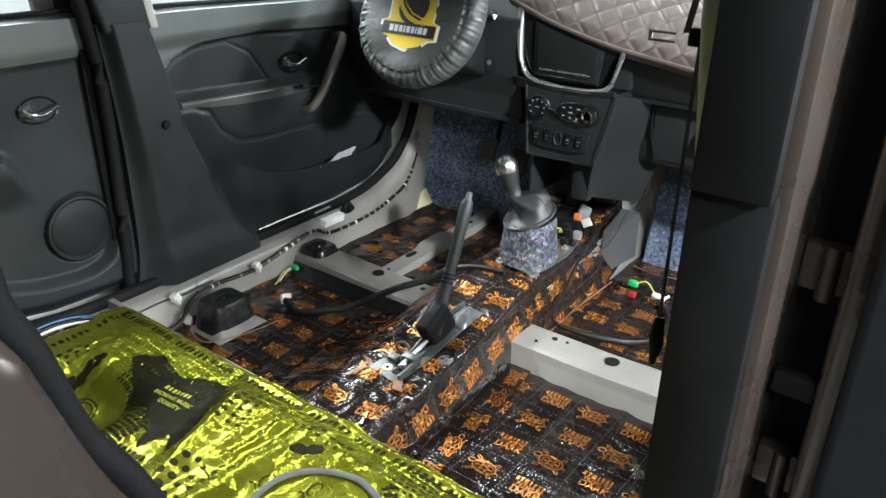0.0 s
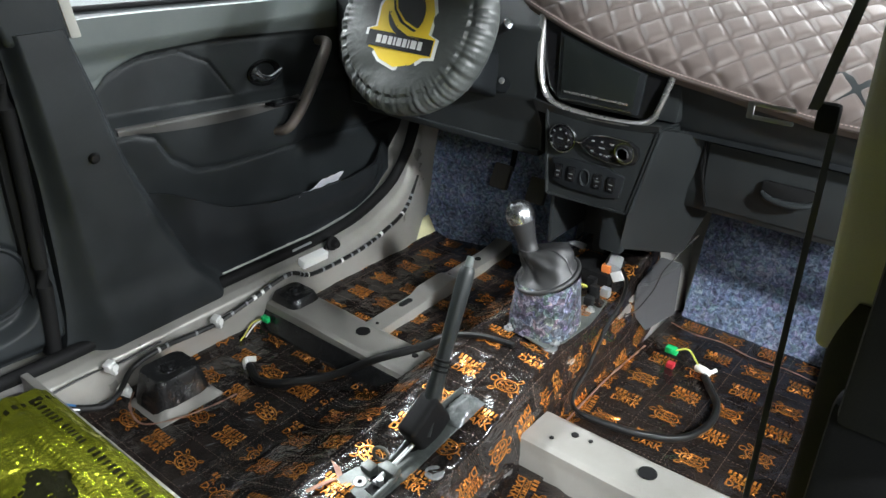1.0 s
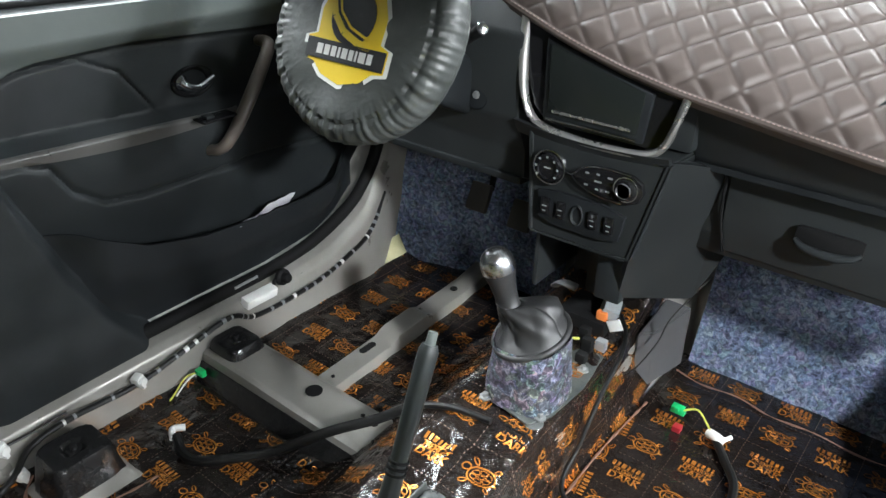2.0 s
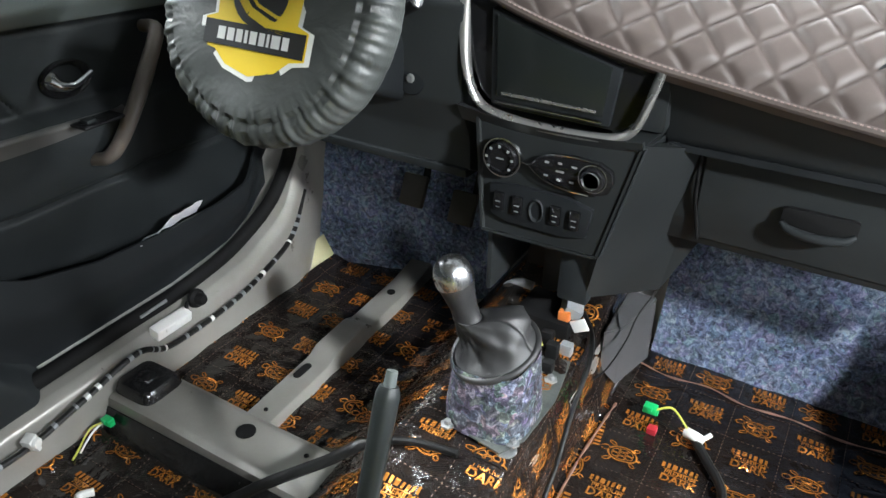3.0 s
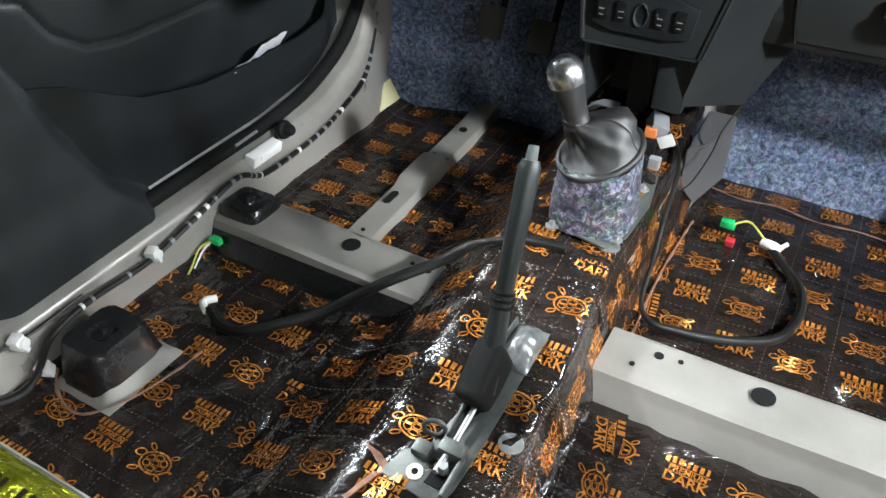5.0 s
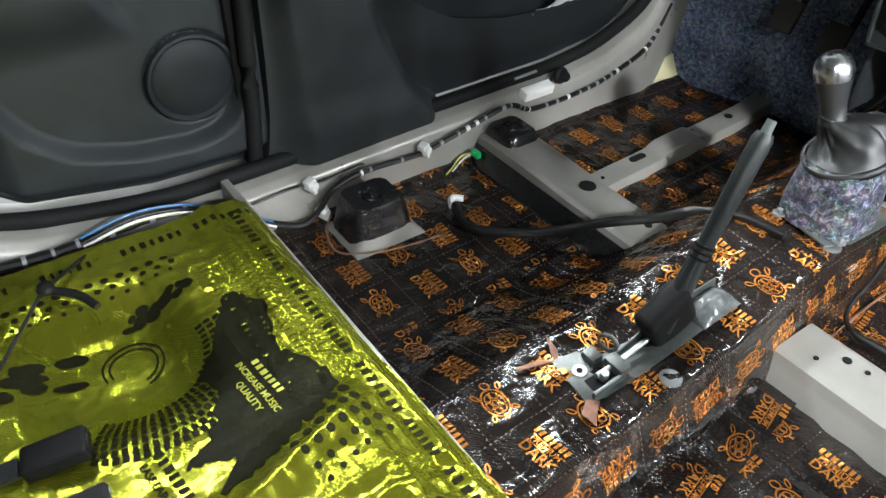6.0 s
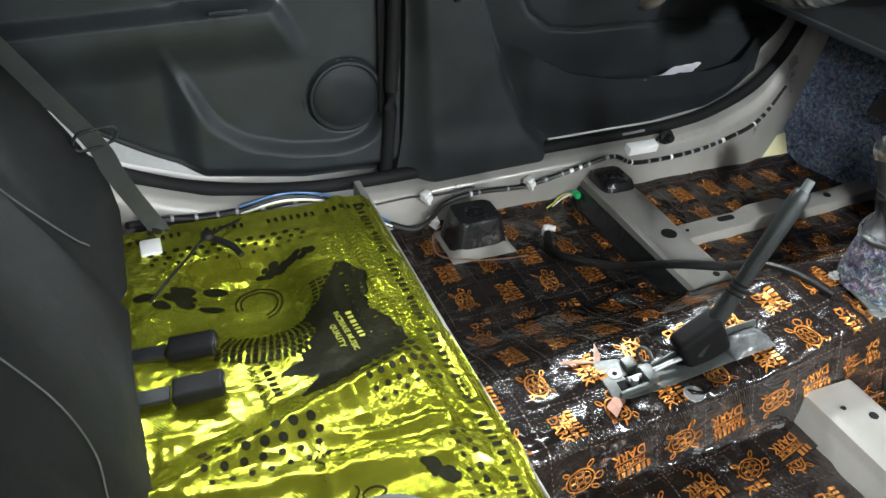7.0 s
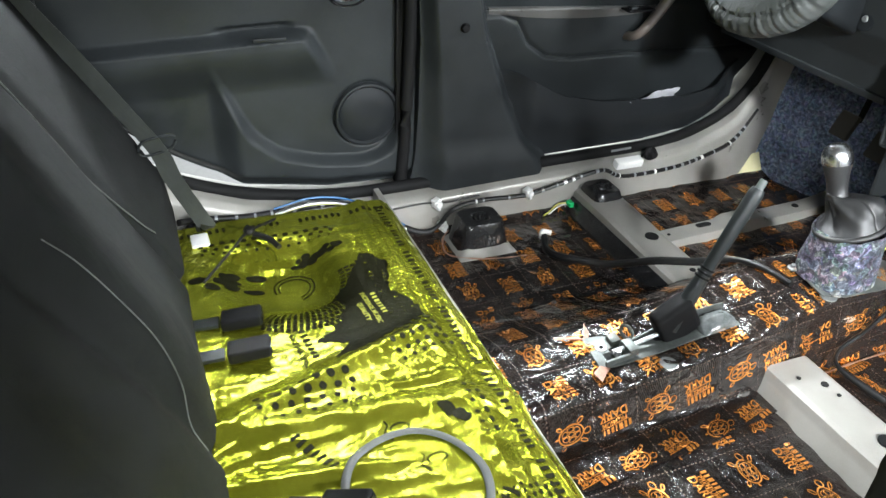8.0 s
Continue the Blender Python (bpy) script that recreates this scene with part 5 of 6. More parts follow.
def steering_wheel():
    c = Vector((-0.270, 1.515, 0.722))
    tilt = Matrix.Translation(c) @ Matrix.Rotation(radians(90 - 24), 4, "X")
    ob = thing("steering_wheel", "steering wheel in a black gathered nylon cover with a yellow patch", "steering wheel", c)
    rnd = random.Random(9)
    ph = [rnd.uniform(0, 6.28) for _ in range(5)]

    def ruffle(a, r, h, j):
        g = 0.5 * math.sin(47 * a + ph[0] + 2.4 * math.sin(5 * a + ph[3])) + 0.45 * math.sin(29 * a + ph[1] + 1.8 * math.sin(3 * a)) + 0.4 * math.sin(83 * a + ph[2] + 2 * math.sin(7 * a))
        k = step(0.118, 0.146, r) if h > -0.03 else 0.8
        k *= (1.3 if j in (6, 7) else 0.8) if j > 5 else 0.3
        slack = 0.0016 * math.sin(5 * a + ph[4] + 14 * r) * step(0.02, 0.08, r)
        return r + 0.0017 * g * k, h + 0.0017 * g * k + slack
    prof = [(0, 0.018), (0.04, 0.0185), (0.08, 0.0195), (0.11, 0.020), (0.125, 0.020), (0.140, 0.0195), (0.1455, 0.0145), (0.148, 0.0150), (0.156, 0.0150), (0.167, 0.006), (0.172, -0.010), (0.170, -0.030), (0.162, -0.046), (0.150, -0.056), (0.138, -0.058), (0.130, -0.050)]
    part("nylon_cover", lathe(prof, 420, tilt, ruffle), NYLON, ob, "black nylon cover gathered round the rim")
    # patch: yellow shield, dark strip, helmet-like dark hollow
    def badge(plate, h, mat, name, label=""):
        return part(name, plate.onto(lambda x, y: tilt @ Vector((x + 0.004, y - 0.022, h + 0.0198))), mat, patch, label)
    shield = [(-0.052, 0.070), (-0.028, 0.088), (0.0, 0.092), (0.028, 0.088), (0.052, 0.070), (0.066, 0.038), (0.064, 0.000), (0.082, -0.006), (0.082, -0.040), (0.060, -0.044), (0.040, -0.060), (0.0, -0.070), (-0.040, -0.060), (-0.060, -0.044), (-0.082, -0.040), (-0.082, -0.006), (-0.064, 0.0), (-0.066, 0.038)]
    grow = [(x * 1.06, y * 1.06) for x, y in shield]
    patch = part("patch", Plate().poly(grow).onto(lambda x, y: tilt @ Vector((x + 0.004, y - 0.022, 0.0204))), EMBWHITE, ob, "white-edged yellow and black emblem")
    badge(Plate().poly([(x * 0.97, y * 0.97) for x, y in shield]), 0.0014, EMBYEL, "patch_field", "yellow field")
    badge(Plate().oval(0.0, 0.032, 0.043, 0.042, 24), 0.0022, EMBBLACK, "patch_disc", "dark round motif")
    badge(Plate().band([(-0.046, 0.055), (-0.035, 0.030), (-0.012, 0.008), (0.020, -0.004), (0.045, -0.008)], 0.011), 0.0030, EMBYEL, "patch_loop", "yellow loop")
    badge(Plate().band([(-0.034, 0.060), (-0.024, 0.036), (0.0, 0.016), (0.03, 0.006), (0.05, 0.004)], 0.004), 0.0032, EMBYEL, "patch_loop")
    badge(Plate().rect(-0.078, 0.078, -0.037, -0.008), 0.0030, EMBBLACK, "patch_strip", "black name strip")
    badge(Plate().blocks([0.012, 0.011, 0.010, 0.005, 0.011, 0.009, 0.004, 0.013, 0.010], 0, -0.0225, 0.015, 0.0032), 0.0038, EMBWHITE, "wordmark", "plain white wordmark blocks")["kind"] = "stuff"
    # column
    col = thing("steering_column", "black steering column shroud with stalk and screw", "steering column", (-0.25, 1.68, 0.62))
    part("shroud", moved(block(-0.06, 0.06, -0.10, 0.10, -0.05, 0.045, 0.022, 4), Matrix.Translation((-0.272, 1.67, 0.625)) @ Matrix.Rotation(radians(-24), 4, "X")), TRIM_SOFT, col)
    part("stalk", tube([(-0.225, 1.64, 0.665), (-0.185, 1.655, 0.690), (-0.150, 1.655, 0.715)], lambda t: 0.008 + 0.003 * step(0.7, 1, t), 12), RUBBER, col)
    part("stalk_tip", lathe([(0, 0.006), (0.009, 0.004), (0.011, 0)], 18, look((-0.150, 1.655, 0.715), (-0.30, 1.80, 0.65))), CHROME, col)
    part("screw_boss", lathe([(0, 0.002), (0.012, 0.004), (0.022, 0.002), (0.028, -0.012)], 24, Matrix.Translation((-0.20, 1.722, 0.585)) @ Matrix.Rotation(radians(80), 4, "X")), TRIM_SOFT, col)
    part("screw", lathe([(0, 0.003), (0.004, 0.004), (0.006, 0.003), (0.007, 0)], 16, Matrix.Translation((-0.20, 1.719, 0.587)) @ Matrix.Rotation(radians(80), 4, "X")), STEEL, col, "bright screw")


steering_wheel()


def pedal(x, y, z):
    ob = thing("pedal", "lightened black rubber foot pedal on a steel arm", "pedal", (x, y, z), "pedals")
    part("arm", tube([(x + 0.01, y + 0.03, z + 0.01), (x + 0.025, y + 0.03, z + 0.10), (x + 0.03, y + 0.08, z + 0.25)], 0.007), RUBBER, ob)
    # Pad colour is lightened to stand in for reflection off the rubber.
    part("pad", moved(block(-0.026, 0.026, -0.008, 0.008, -0.032, 0.032, 0.005), Matrix.Translation((x, y, z)) @ Matrix.Rotation(radians(-25), 4, "X")), surface("lightened_pedal_rubber", (0.045, 0.042, 0.036), (0.065, 0.060, 0.052), 0.6), ob)
    return ob


pd = pedal(-0.342, 1.95, 0.272)
copy_thing(pd, pose(-0.231, 1.95, 0.262))


def carpets():
    def left(u, v):
        x = -0.640 + 0.034 * v + (0.472 - 0.034 * v) * u
        y = 1.998 + 0.060 * step(0.0, 0.55, u) + 0.030 * v + 0.02 * v * v + 0.006 * nz(u * 4, v * 4, 0)
        return Vector((x, y - 0.03 * step(0.75, 1, u) * (1 - v), -0.008 + 0.46 * v + 0.012 * nz(u * 3, 5, 0) * (1 - v)))
    solid("felt_carpet", shell(left, 60, 60, (0, 0.012, 0)), BLUEFELT, "blue-grey recycled felt lining on the driver footwell bulkhead", "felt lining")

    def right(u, v):
        x = 0.145 + 0.52 * u
        y = 2.055 + 0.03 * step(0.5, 0.75, u) * v + 0.13 * v + 0.008 * nz(u * 5, v * 3, 7)
        return Vector((x, y - 0.015 * u, -0.004 + 0.42 * v + 0.03 * step(0.1, 0, v) * nz(u * 4, 1, 1)))
    solid("felt_carpet", shell(right, 60, 60, (0, 0.012, 0)), BLUEFELT, "blue-grey recycled felt lining on the passenger footwell bulkhead", "felt lining")


carpets()


def gear_lever():
    ob = thing("gear_lever", "gear lever with chrome-topped knob, leather boot and felt collar", "gear lever", (0.01, 1.60, 0.145))
    c = Vector((0.015, 1.595, 0))

    def collar(u, v):
        a = 2 * math.pi * u
        sx, sy = 0.066 - 0.008 * v, 0.066 - 0.010 * v
        q = 3.0
        r = (abs(math.cos(a)) ** q + abs(math.sin(a)) ** q) ** (-1 / q)
        k = 1 + 0.05 * nz(math.cos(a) * 1.5, math.sin(a) * 1.5, v * 2)
        return Vector((c.x + 0.010 - 0.004 * v + sx * r * math.cos(a) * k, c.y + sy * r * math.sin(a) * k, 0.148 + 0.112 * v + 0.008 * math.sin(a + 0.5) * v))
    bm = shell(collar, 64, 14, (0, 0, -0.001))
    part("felt_collar", bm, GREYFELT, ob, "multicoloured grey felt collar", smooth=180)
    ring = [Vector((c.x + 0.004 + 0.060 * math.cos(a), c.y + 0.057 * math.sin(a), 0.264 + 0.020 * math.sin(a) + 0.014 * math.cos(a))) for a in np.linspace(0, 2 * math.pi, 25)[:-1]]
    part("boot_ring", tube(ring, 0.0052, 10, 4, True), LEATHER, ob)
    tip = Vector((-0.018, 1.576, 0.318))

    def boot(u, v):
        a = 2 * math.pi * u
        base = Vector((c.x + 0.004 + 0.059 * math.cos(a), c.y + 0.056 * math.sin(a), 0.268 + 0.018 * math.sin(a) + 0.012 * math.cos(a)))
        top = tip + Vector((0.021 * math.cos(a), 0.021 * math.sin(a), 0))
        k = v
        p = base.lerp(top, k)
        bulge = math.sin(math.pi * v) * (-0.003 + 0.020 * max(0, math.cos(a - 0.5)) ** 3 * step(0.0, 0.3, v) - 0.010 * max(0, math.cos(a + 1.9)) ** 2 - 0.007 * abs(math.sin(2 * a + 2.4 * v + 0.4)) ** 0.7 + 0.003 * abs(math.sin(3.5 * a - 3 * v)) + 0.0012 * math.sin(11 * a + 9 * v))
        out = Vector((math.cos(a), math.sin(a), 0.4))
        return p + out * bulge + Vector((0, 0, 0.020 * math.sin(math.pi * v) * max(0, math.cos(a - 0.3))))
    part("leather_boot", shell(boot, 72, 24, (0, 0, -0.0015)), LEATHER, ob, "creased black leather boot", smooth=180)
    d = (Vector((-0.038, 1.568, 0.385)) - tip).normalized()
    m = Matrix.Translation(tip - d * 0.012) @ d.to_track_quat("Z", "Y").to_matrix().to_4x4()
    part("grip", lathe([(0.0205, 0), (0.0205, 0.004), (0.0185, 0.007), (0.0190, 0.030), (0.0230, 0.055), (0.0265, 0.070), (0.0265, 0.080)], 28, m), LEATHER, ob, "black leather-wrapped grip")
    cap = part("chrome_cap", lathe([(0.0272, 0.070), (0.0280, 0.079), (0.0268, 0.090), (0.0225, 0.100), (0.0150, 0.107), (0.007, 0.1092), (0, 0.1098)], 28, m), POLISH, ob, "chrome shift-pattern cap")
    for x, y in ((-0.008, 0.006), (0, 0.006), (0.008, 0.006), (-0.008, -0.006), (0, -0.006), (0.008, -0.006)):
        part("shift_mark", moved(block(-0.0012, 0.0012, -0.002, 0.002, -0.002, 0.0015, 0), m @ Matrix.Translation((x, y, 0.1072 - 0.12 * abs(x)))), RUBBER, cap)
    fl = thing("gear_flange", "bare steel mounting plate under the gear lever boot", "mounting plate", (0.03, 1.62, 0.14))
    part("plate", prism([(0.010, 1.530), (0.070, 1.518), (0.090, 1.56), (0.095, 1.66), (0.080, 1.76), (-0.03, 1.76)], "z", 0.147, 0.151, 0.001), DARKSTEEL, fl)
    for x, y in ((0.078, 1.545), (0.070, 1.70), (-0.020, 1.530)):
        part("bolt", lathe([(0, 0.010), (0.005, 0.010), (0.006, 0.004), (0.011, 0.003), (0.011, 0)], 6, Matrix.Translation((x, y, 0.150))), STEEL, fl, "hex bolt")


gear_lever()


def handbrake():
    ob = thing("handbrake", "black handbrake lever raised on a bare steel bracket", "handbrake", (0.03, 1.18, 0.09))
    p0, p1 = Vector((0.030, 1.205, 0.125)), Vector((0.012, 1.341, 0.384))
    d = (p1 - p0)
    along = lambda k: p0 + d * k
    part("lever_grip", tube([along(-0.02), along(0.25), along(0.5), along(0.75), along(0.985)], lambda t: lerp([(0, 0.015), (0.18, 0.016), (0.36, 0.0125), (0.45, 0.0118), (0.6, 0.0130), (0.9, 0.0142), (0.97, 0.0140), (1, 0.011)], t), 16, 8), surface("worn_black_grip", (0.012, 0.015, 0.015), (0.020, 0.024, 0.024), 0.40, grain=600, bump=0.2), ob, "black moulded grip")
    part("release_button", tube([along(0.98), along(1.045)], lambda t: 0.0075 - 0.001 * t, 12), TOPPAD, ob, "dull grey release button")
    for k in (0.36, 0.39, 0.42):
        part("grip_rib", tube([along(k), along(k + 0.012)], 0.0150, 14), RUBBER, ob)
    part("lever_shoe", moved(block(-0.020, 0.018, -0.040, 0.042, -0.032, 0.050, 0.012, 3), Matrix.Translation((0.026, 1.218, 0.125)) @ Matrix.Rotation(radians(30), 4, "X")), RUBBER, ob, "black lower shroud")
    rise = lambda y: 0.0815 + 0.118 * (y - 1.06)

    def laid(bm):
        """Lean a flat piece with the tunnel's slope."""
        for v in bm.verts:
            v.co.z += rise(v.co.y)
        return bm
    part("base_plate", laid(prism([(-0.034, 1.060), (0.048, 1.050), (0.056, 1.078), (0.060, 1.150), (0.059, 1.270), (0.056, 1.338), (0.016, 1.342), (0.014, 1.20), (0.000, 1.118), (-0.024, 1.098)], "z", 0.0, 0.003, 0.0008)), DARKSTEEL, ob, "bare steel base plate")
    part("side_flange", laid(prism([(1.130, 0.002), (1.335, 0.002), (1.330, 0.026), (1.24, 0.034), (1.17, 0.020), (1.135, 0.010)], "x", 0.0150, 0.0180, 0.0008)), DARKSTEEL, ob, "upturned steel flange")
    part("plate_slot", laid(prism([(0.026 + 0.010 * math.cos(a), 1.196 + 0.022 * math.sin(a)) for a in np.linspace(0, 6.2832, 17)[:-1]], "z", 0.0030, 0.0042)), RUBBER, ob, "dark slot in the plate")
    part("plate_slot", laid(prism([(0.020, 1.072), (0.040, 1.070), (0.042, 1.090), (0.022, 1.092)], "z", 0.0030, 0.0042)), RUBBER, ob)
    part("ratchet", prism([(1.215, 0.108)] + [(1.215 + 0.040 * math.cos(a) * (1 + 0.05 * (k % 2)), 0.110 + 0.040 * math.sin(a) * (1 + 0.05 * (k % 2))) for k, a in enumerate(np.linspace(0.2, 2.6, 18))], "x", 0.020, 0.024, 0), DARKSTEEL, ob, "toothed ratchet plate")
    part("cable_rod", laid(tube([(0.028, 1.085, 0.010), (0.030, 1.13, 0.013), (0.030, 1.20, 0.020)], 0.0042)), STEEL, ob, "bright cable rod")
    part("equaliser", merge(laid(block(0.016, 0.050, 1.108, 1.128, 0.004, 0.020, 0.004)), laid(block(0.046, 0.052, 1.060, 1.118, 0.003, 0.014, 0.002)), laid(block(-0.014, 0.010, 1.096, 1.116, 0.002, 0.014, 0.004))), DARKSTEEL, ob, "dark steel cable equaliser")
    part("cable_eye", laid(tube([(0.000 + 0.013 * math.cos(a), 1.132 + 0.004 * math.cos(a), 0.017 + 0.013 * math.sin(a)) for a in np.linspace(0, 6.2832, 13)[:-1]], 0.0030, 8, 4, True)), DARKSTEEL, ob)
    part("nut", laid(lathe([(0, 0.012), (0.006, 0.012), (0.007, 0)], 6, Matrix.Translation((0.034, 1.094, 0.003)))), STEEL, ob)

    def wrap(u, v):
        x, y = 0.012 + 0.050 * u, 1.262 + 0.078 * v
        k = math.sin(math.pi * u) * math.sin(math.pi * v)
        return Vector((x, y, rise(y) + 0.004 + 0.020 * k ** 0.6 + 0.006 * abs(nz(x * 60, y * 60, 4.0)) * (0.3 + k)))
    part("plate_cover", shell(wrap, 22, 26, (0, 0, -0.001)), SMOKYWRAP, ob, "crumpled grey plastic over the plate end", smooth=25)
    part("washer", laid(lathe([(0.004, 0.0015), (0.0105, 0.002), (0.0105, 0), (0.004, 0)], 20, Matrix.Translation((0.004, 1.078, 0.003)))), WHITE, ob, "pale washer")
    part("washer_hole", laid(lathe([(0, 0.0022), (0.0042, 0.0022), (0.0042, 0)], 12, Matrix.Translation((0.004, 1.078, 0.003)))), RUBBER, ob)
    tg = thing("anchor_tab", "bare steel tab with a hole on the tunnel edge", "bracket", (0.085, 1.13, 0.09))
    part("tab", lathe([(0.006, 0.002), (0.016, 0.002), (0.016, 0), (0.006, 0)], 20, Matrix.Translation((0.088, 1.165, 0.094))), STEEL, tg)
    tg2 = copy_thing(tg, pose(0.070, 1.50, 0.139))


handbrake()


def rear_seat():
    ob = thing("car_bench", "dark grey cloth rear bench backrest with sewn seams", "bench seat", (0.0, 0.3, 0.16))

    def f(u, v):
        x = -0.60 + 1.20 * u
        z = 0.165 + 0.80 * v
        y = 0.402 - 0.43 * v + 0.02 * math.sin(math.pi * min(1, v * 1.1))
        bol = 0.028 * step(0.22, 0.02, u) + 0.012 * step(0.70, 0.85, u)
        bol += 0.03 * math.exp(-((x - 0.0) / 0.12) ** 2)
        groove = 0.014 * (math.exp(-((u - 0.255) / 0.014) ** 2) + math.exp(-((u - 0.60 - 0.05 * v) / 0.020) ** 2))
        groove -= 0.016 * math.exp(-((u - 0.54 - 0.02 * math.sin(6 * v)) / 0.05) ** 2) * step(0.05, 0.3, v)
        y += bol * step(0.0, 0.15, v) - groove + 0.006 * nz(x * 4, v * 5, 0)
        y -= 0.05 * step(0.03, 0.0, u) + 0.06 * step(0.96, 1.0, u) + 0.03 * step(0.03, 0, v) + 0.06 * step(0.95, 1, v)
        return Vector((x, y, z))
    part("backrest", shell(f, 120, 60, (0, -0.10, 0.01)), SEAT, ob)
    part("seam", tube([f(u, v) + Vector((0, 0.003, 0.002)) for u, v in ((0.580, 0.467), (0.572, 0.416), (0.573, 0.342), (0.577, 0.259), (0.586, 0.177), (0.606, 0.112), (0.632, 0.087))], 0.0009, 6), DULLGREY, ob, "pale sewn seam")
    part("seam", tube([f(u, v) + Vector((0, 0.003, 0.002)) for u, v in ((0.28, 0.60), (0.272, 0.512), (0.262, 0.392), (0.254, 0.294), (0.238, 0.178), (0.223, 0.135))], 0.0014, 6), DULLGREY, ob)


rear_seat()


# ---- wiring, belts and loose parts ----
def harness():
    ob = thing("wiring_harness", "taped black and white wiring harness along the sill", "wiring harness", (-0.59, 1.2, 0.08))
    line = [(-0.545, 0.40, 0.165), (-0.585, 0.457, 0.140), (-0.590, 0.541, 0.128), (-0.588, 0.618, 0.130), (-0.585, 0.736, 0.132), (-0.585, 0.815, 0.097), (-0.583, 0.883, 0.050), (-0.578, 0.947, 0.018), (-0.575, 0.985, 0.030), (-0.582, 1.027, 0.066), (-0.586, 1.102, 0.076), (-0.590, 1.224, 0.068), (-0.590, 1.333, 0.086), (-0.590, 1.444, 0.105), (-0.588, 1.514, 0.078), (-0.588, 1.668, 0.080), (-0.594, 1.78, 0.098), (-0.600, 1.87, 0.130), (-0.625, 1.95, 0.20)]
    pts = spline(line, 10)
    part("loom", tube(line, lambda t: 0.0075 if t < 0.42 else 0.0056, 8, 8), CABLE, ob, "black taped loom")
    gaps = random.Random(21)
    for i in range(96, len(pts) - 6, 2):
        a, b = pts[i], pts[i + 1]
        if gaps.random() < 0.28:
            continue
        part("tape_band", tube([a.lerp(b, gaps.uniform(0, 0.3)), a.lerp(b, gaps.uniform(0.55, 0.95))], 0.0061, 7), WHITE if gaps.random() < 0.45 else GREYPL, ob, "pale wire showing between tape")
    for i in range(12, 60, 5):
        part("tape_band", tube([pts[i], pts[i].lerp(pts[i + 1], 0.7)], 0.0092, 7), GREYPL, ob)
    for k, (dz, dx, mat_) in enumerate(((0.010, 0.004, surface("blue_wire", (0.02, 0.10, 0.25), (0.03, 0.14, 0.32), 0.4)), (0.006, 0.012, CABLE), (0.002, 0.016, WHITE), (-0.002, 0.012, YELLOWWIRE))):
        part("loose_wire", tube([(-0.590 + dx, 0.60, 0.130 + dz), (-0.585 + dx, 0.68, 0.146 + dz), (-0.582 + dx, 0.76, 0.132 + dz), (-0.580 + dx, 0.83, 0.092 + dz), (-0.578 + dx, 0.90, 0.045 + dz * 0.5)], 0.0022, 6), mat_, ob)
    part("thin_cable", tube([(-0.592, 0.86, 0.085), (-0.594, 0.95, 0.088), (-0.596, 1.02, 0.080), (-0.594, 1.10, 0.086)], 0.0022, 6), CABLE, ob)
    clip = None
    for x, y, z in ((-0.594, 0.861, 0.078), (-0.597, 0.985, 0.082), (-0.586, 0.998, 0.024), (-0.596, 1.232, 0.072)):
        if clip is None:
            clip = thing("cable_clip", "white plastic cable clip on the sill", "cable clip", (x, y, z), "cable clips")
            part("body", merge(block(x - 0.004, x + 0.014, y - 0.010, y + 0.010, z - 0.006, z + 0.014, 0.003), lathe([(0, 0.006), (0.008, 0.005), (0.010, 0)], 14, Matrix.Translation((x + 0.014, y, z + 0.002)) @ Matrix.Rotation(radians(90), 4, "Y")), block(x + 0.002, x + 0.016, y - 0.004, y + 0.004, z - 0.016, z - 0.004, 0.002)), WHITE, clip)
        else:
            copy_thing(clip, pose(x, y, z, 12, 0, 20))
    wc = thing("sill_connector", "white plastic electrical connector on the sill", "connector", (-0.603, 1.51, 0.11))
    part("body", moved(block(-0.012, 0.012, -0.040, 0.040, -0.011, 0.011, 0.003), Matrix.Translation((-0.606, 1.535, 0.106)) @ Matrix.Rotation(radians(12), 4, "Y")), WHITE, wc)
    part("latch", moved(block(0.008, 0.015, -0.022, 0.022, -0.004, 0.004, 0.0015), Matrix.Translation((-0.606, 1.535, 0.108))), WHITE, wc)
    part("wire", tube([(-0.605, 1.572, 0.110), (-0.61, 1.58, 0.120), (-0.615, 1.59, 0.122)], 0.004), CABLE, wc)
    pg = thing("sill_plug", "black round rubber plug on the sill", "plug", (-0.61, 1.602, 0.12))
    m = Matrix.Translation((-0.610, 1.602, 0.122)) @ Matrix.Rotation(radians(80), 4, "Y")
    part("body", lathe([(0.015, -0.006), (0.019, 0.0), (0.018, 0.006), (0.012, 0.010), (0.011, 0.020), (0.008, 0.024), (0, 0.025)], 22, m), RUBBER, pg)
    sp = thing("sill_trim_strip", "narrow bright sill edge strip under the door seal", "trim strip", (-0.62, 1.55, 0.13))
    part("strip", tube([(-0.640, 1.50, 0.128), (-0.640, 1.56, 0.130)], 0.003), STEEL, sp)
    gs = thing("seam_sealer", "yellowish sealer smeared at the foot of the front pillar", "sealer", (-0.6, 1.93, 0.03))
    part("smear", shell(lambda u, v: Vector((-0.612 - 0.03 * v + 0.018 * u, 1.84 + 0.17 * u, 0.004 + 0.060 * v * (0.4 + 0.6 * u))), 16, 8, (-0.002, 0, 0)), GREASE, gs)


harness()


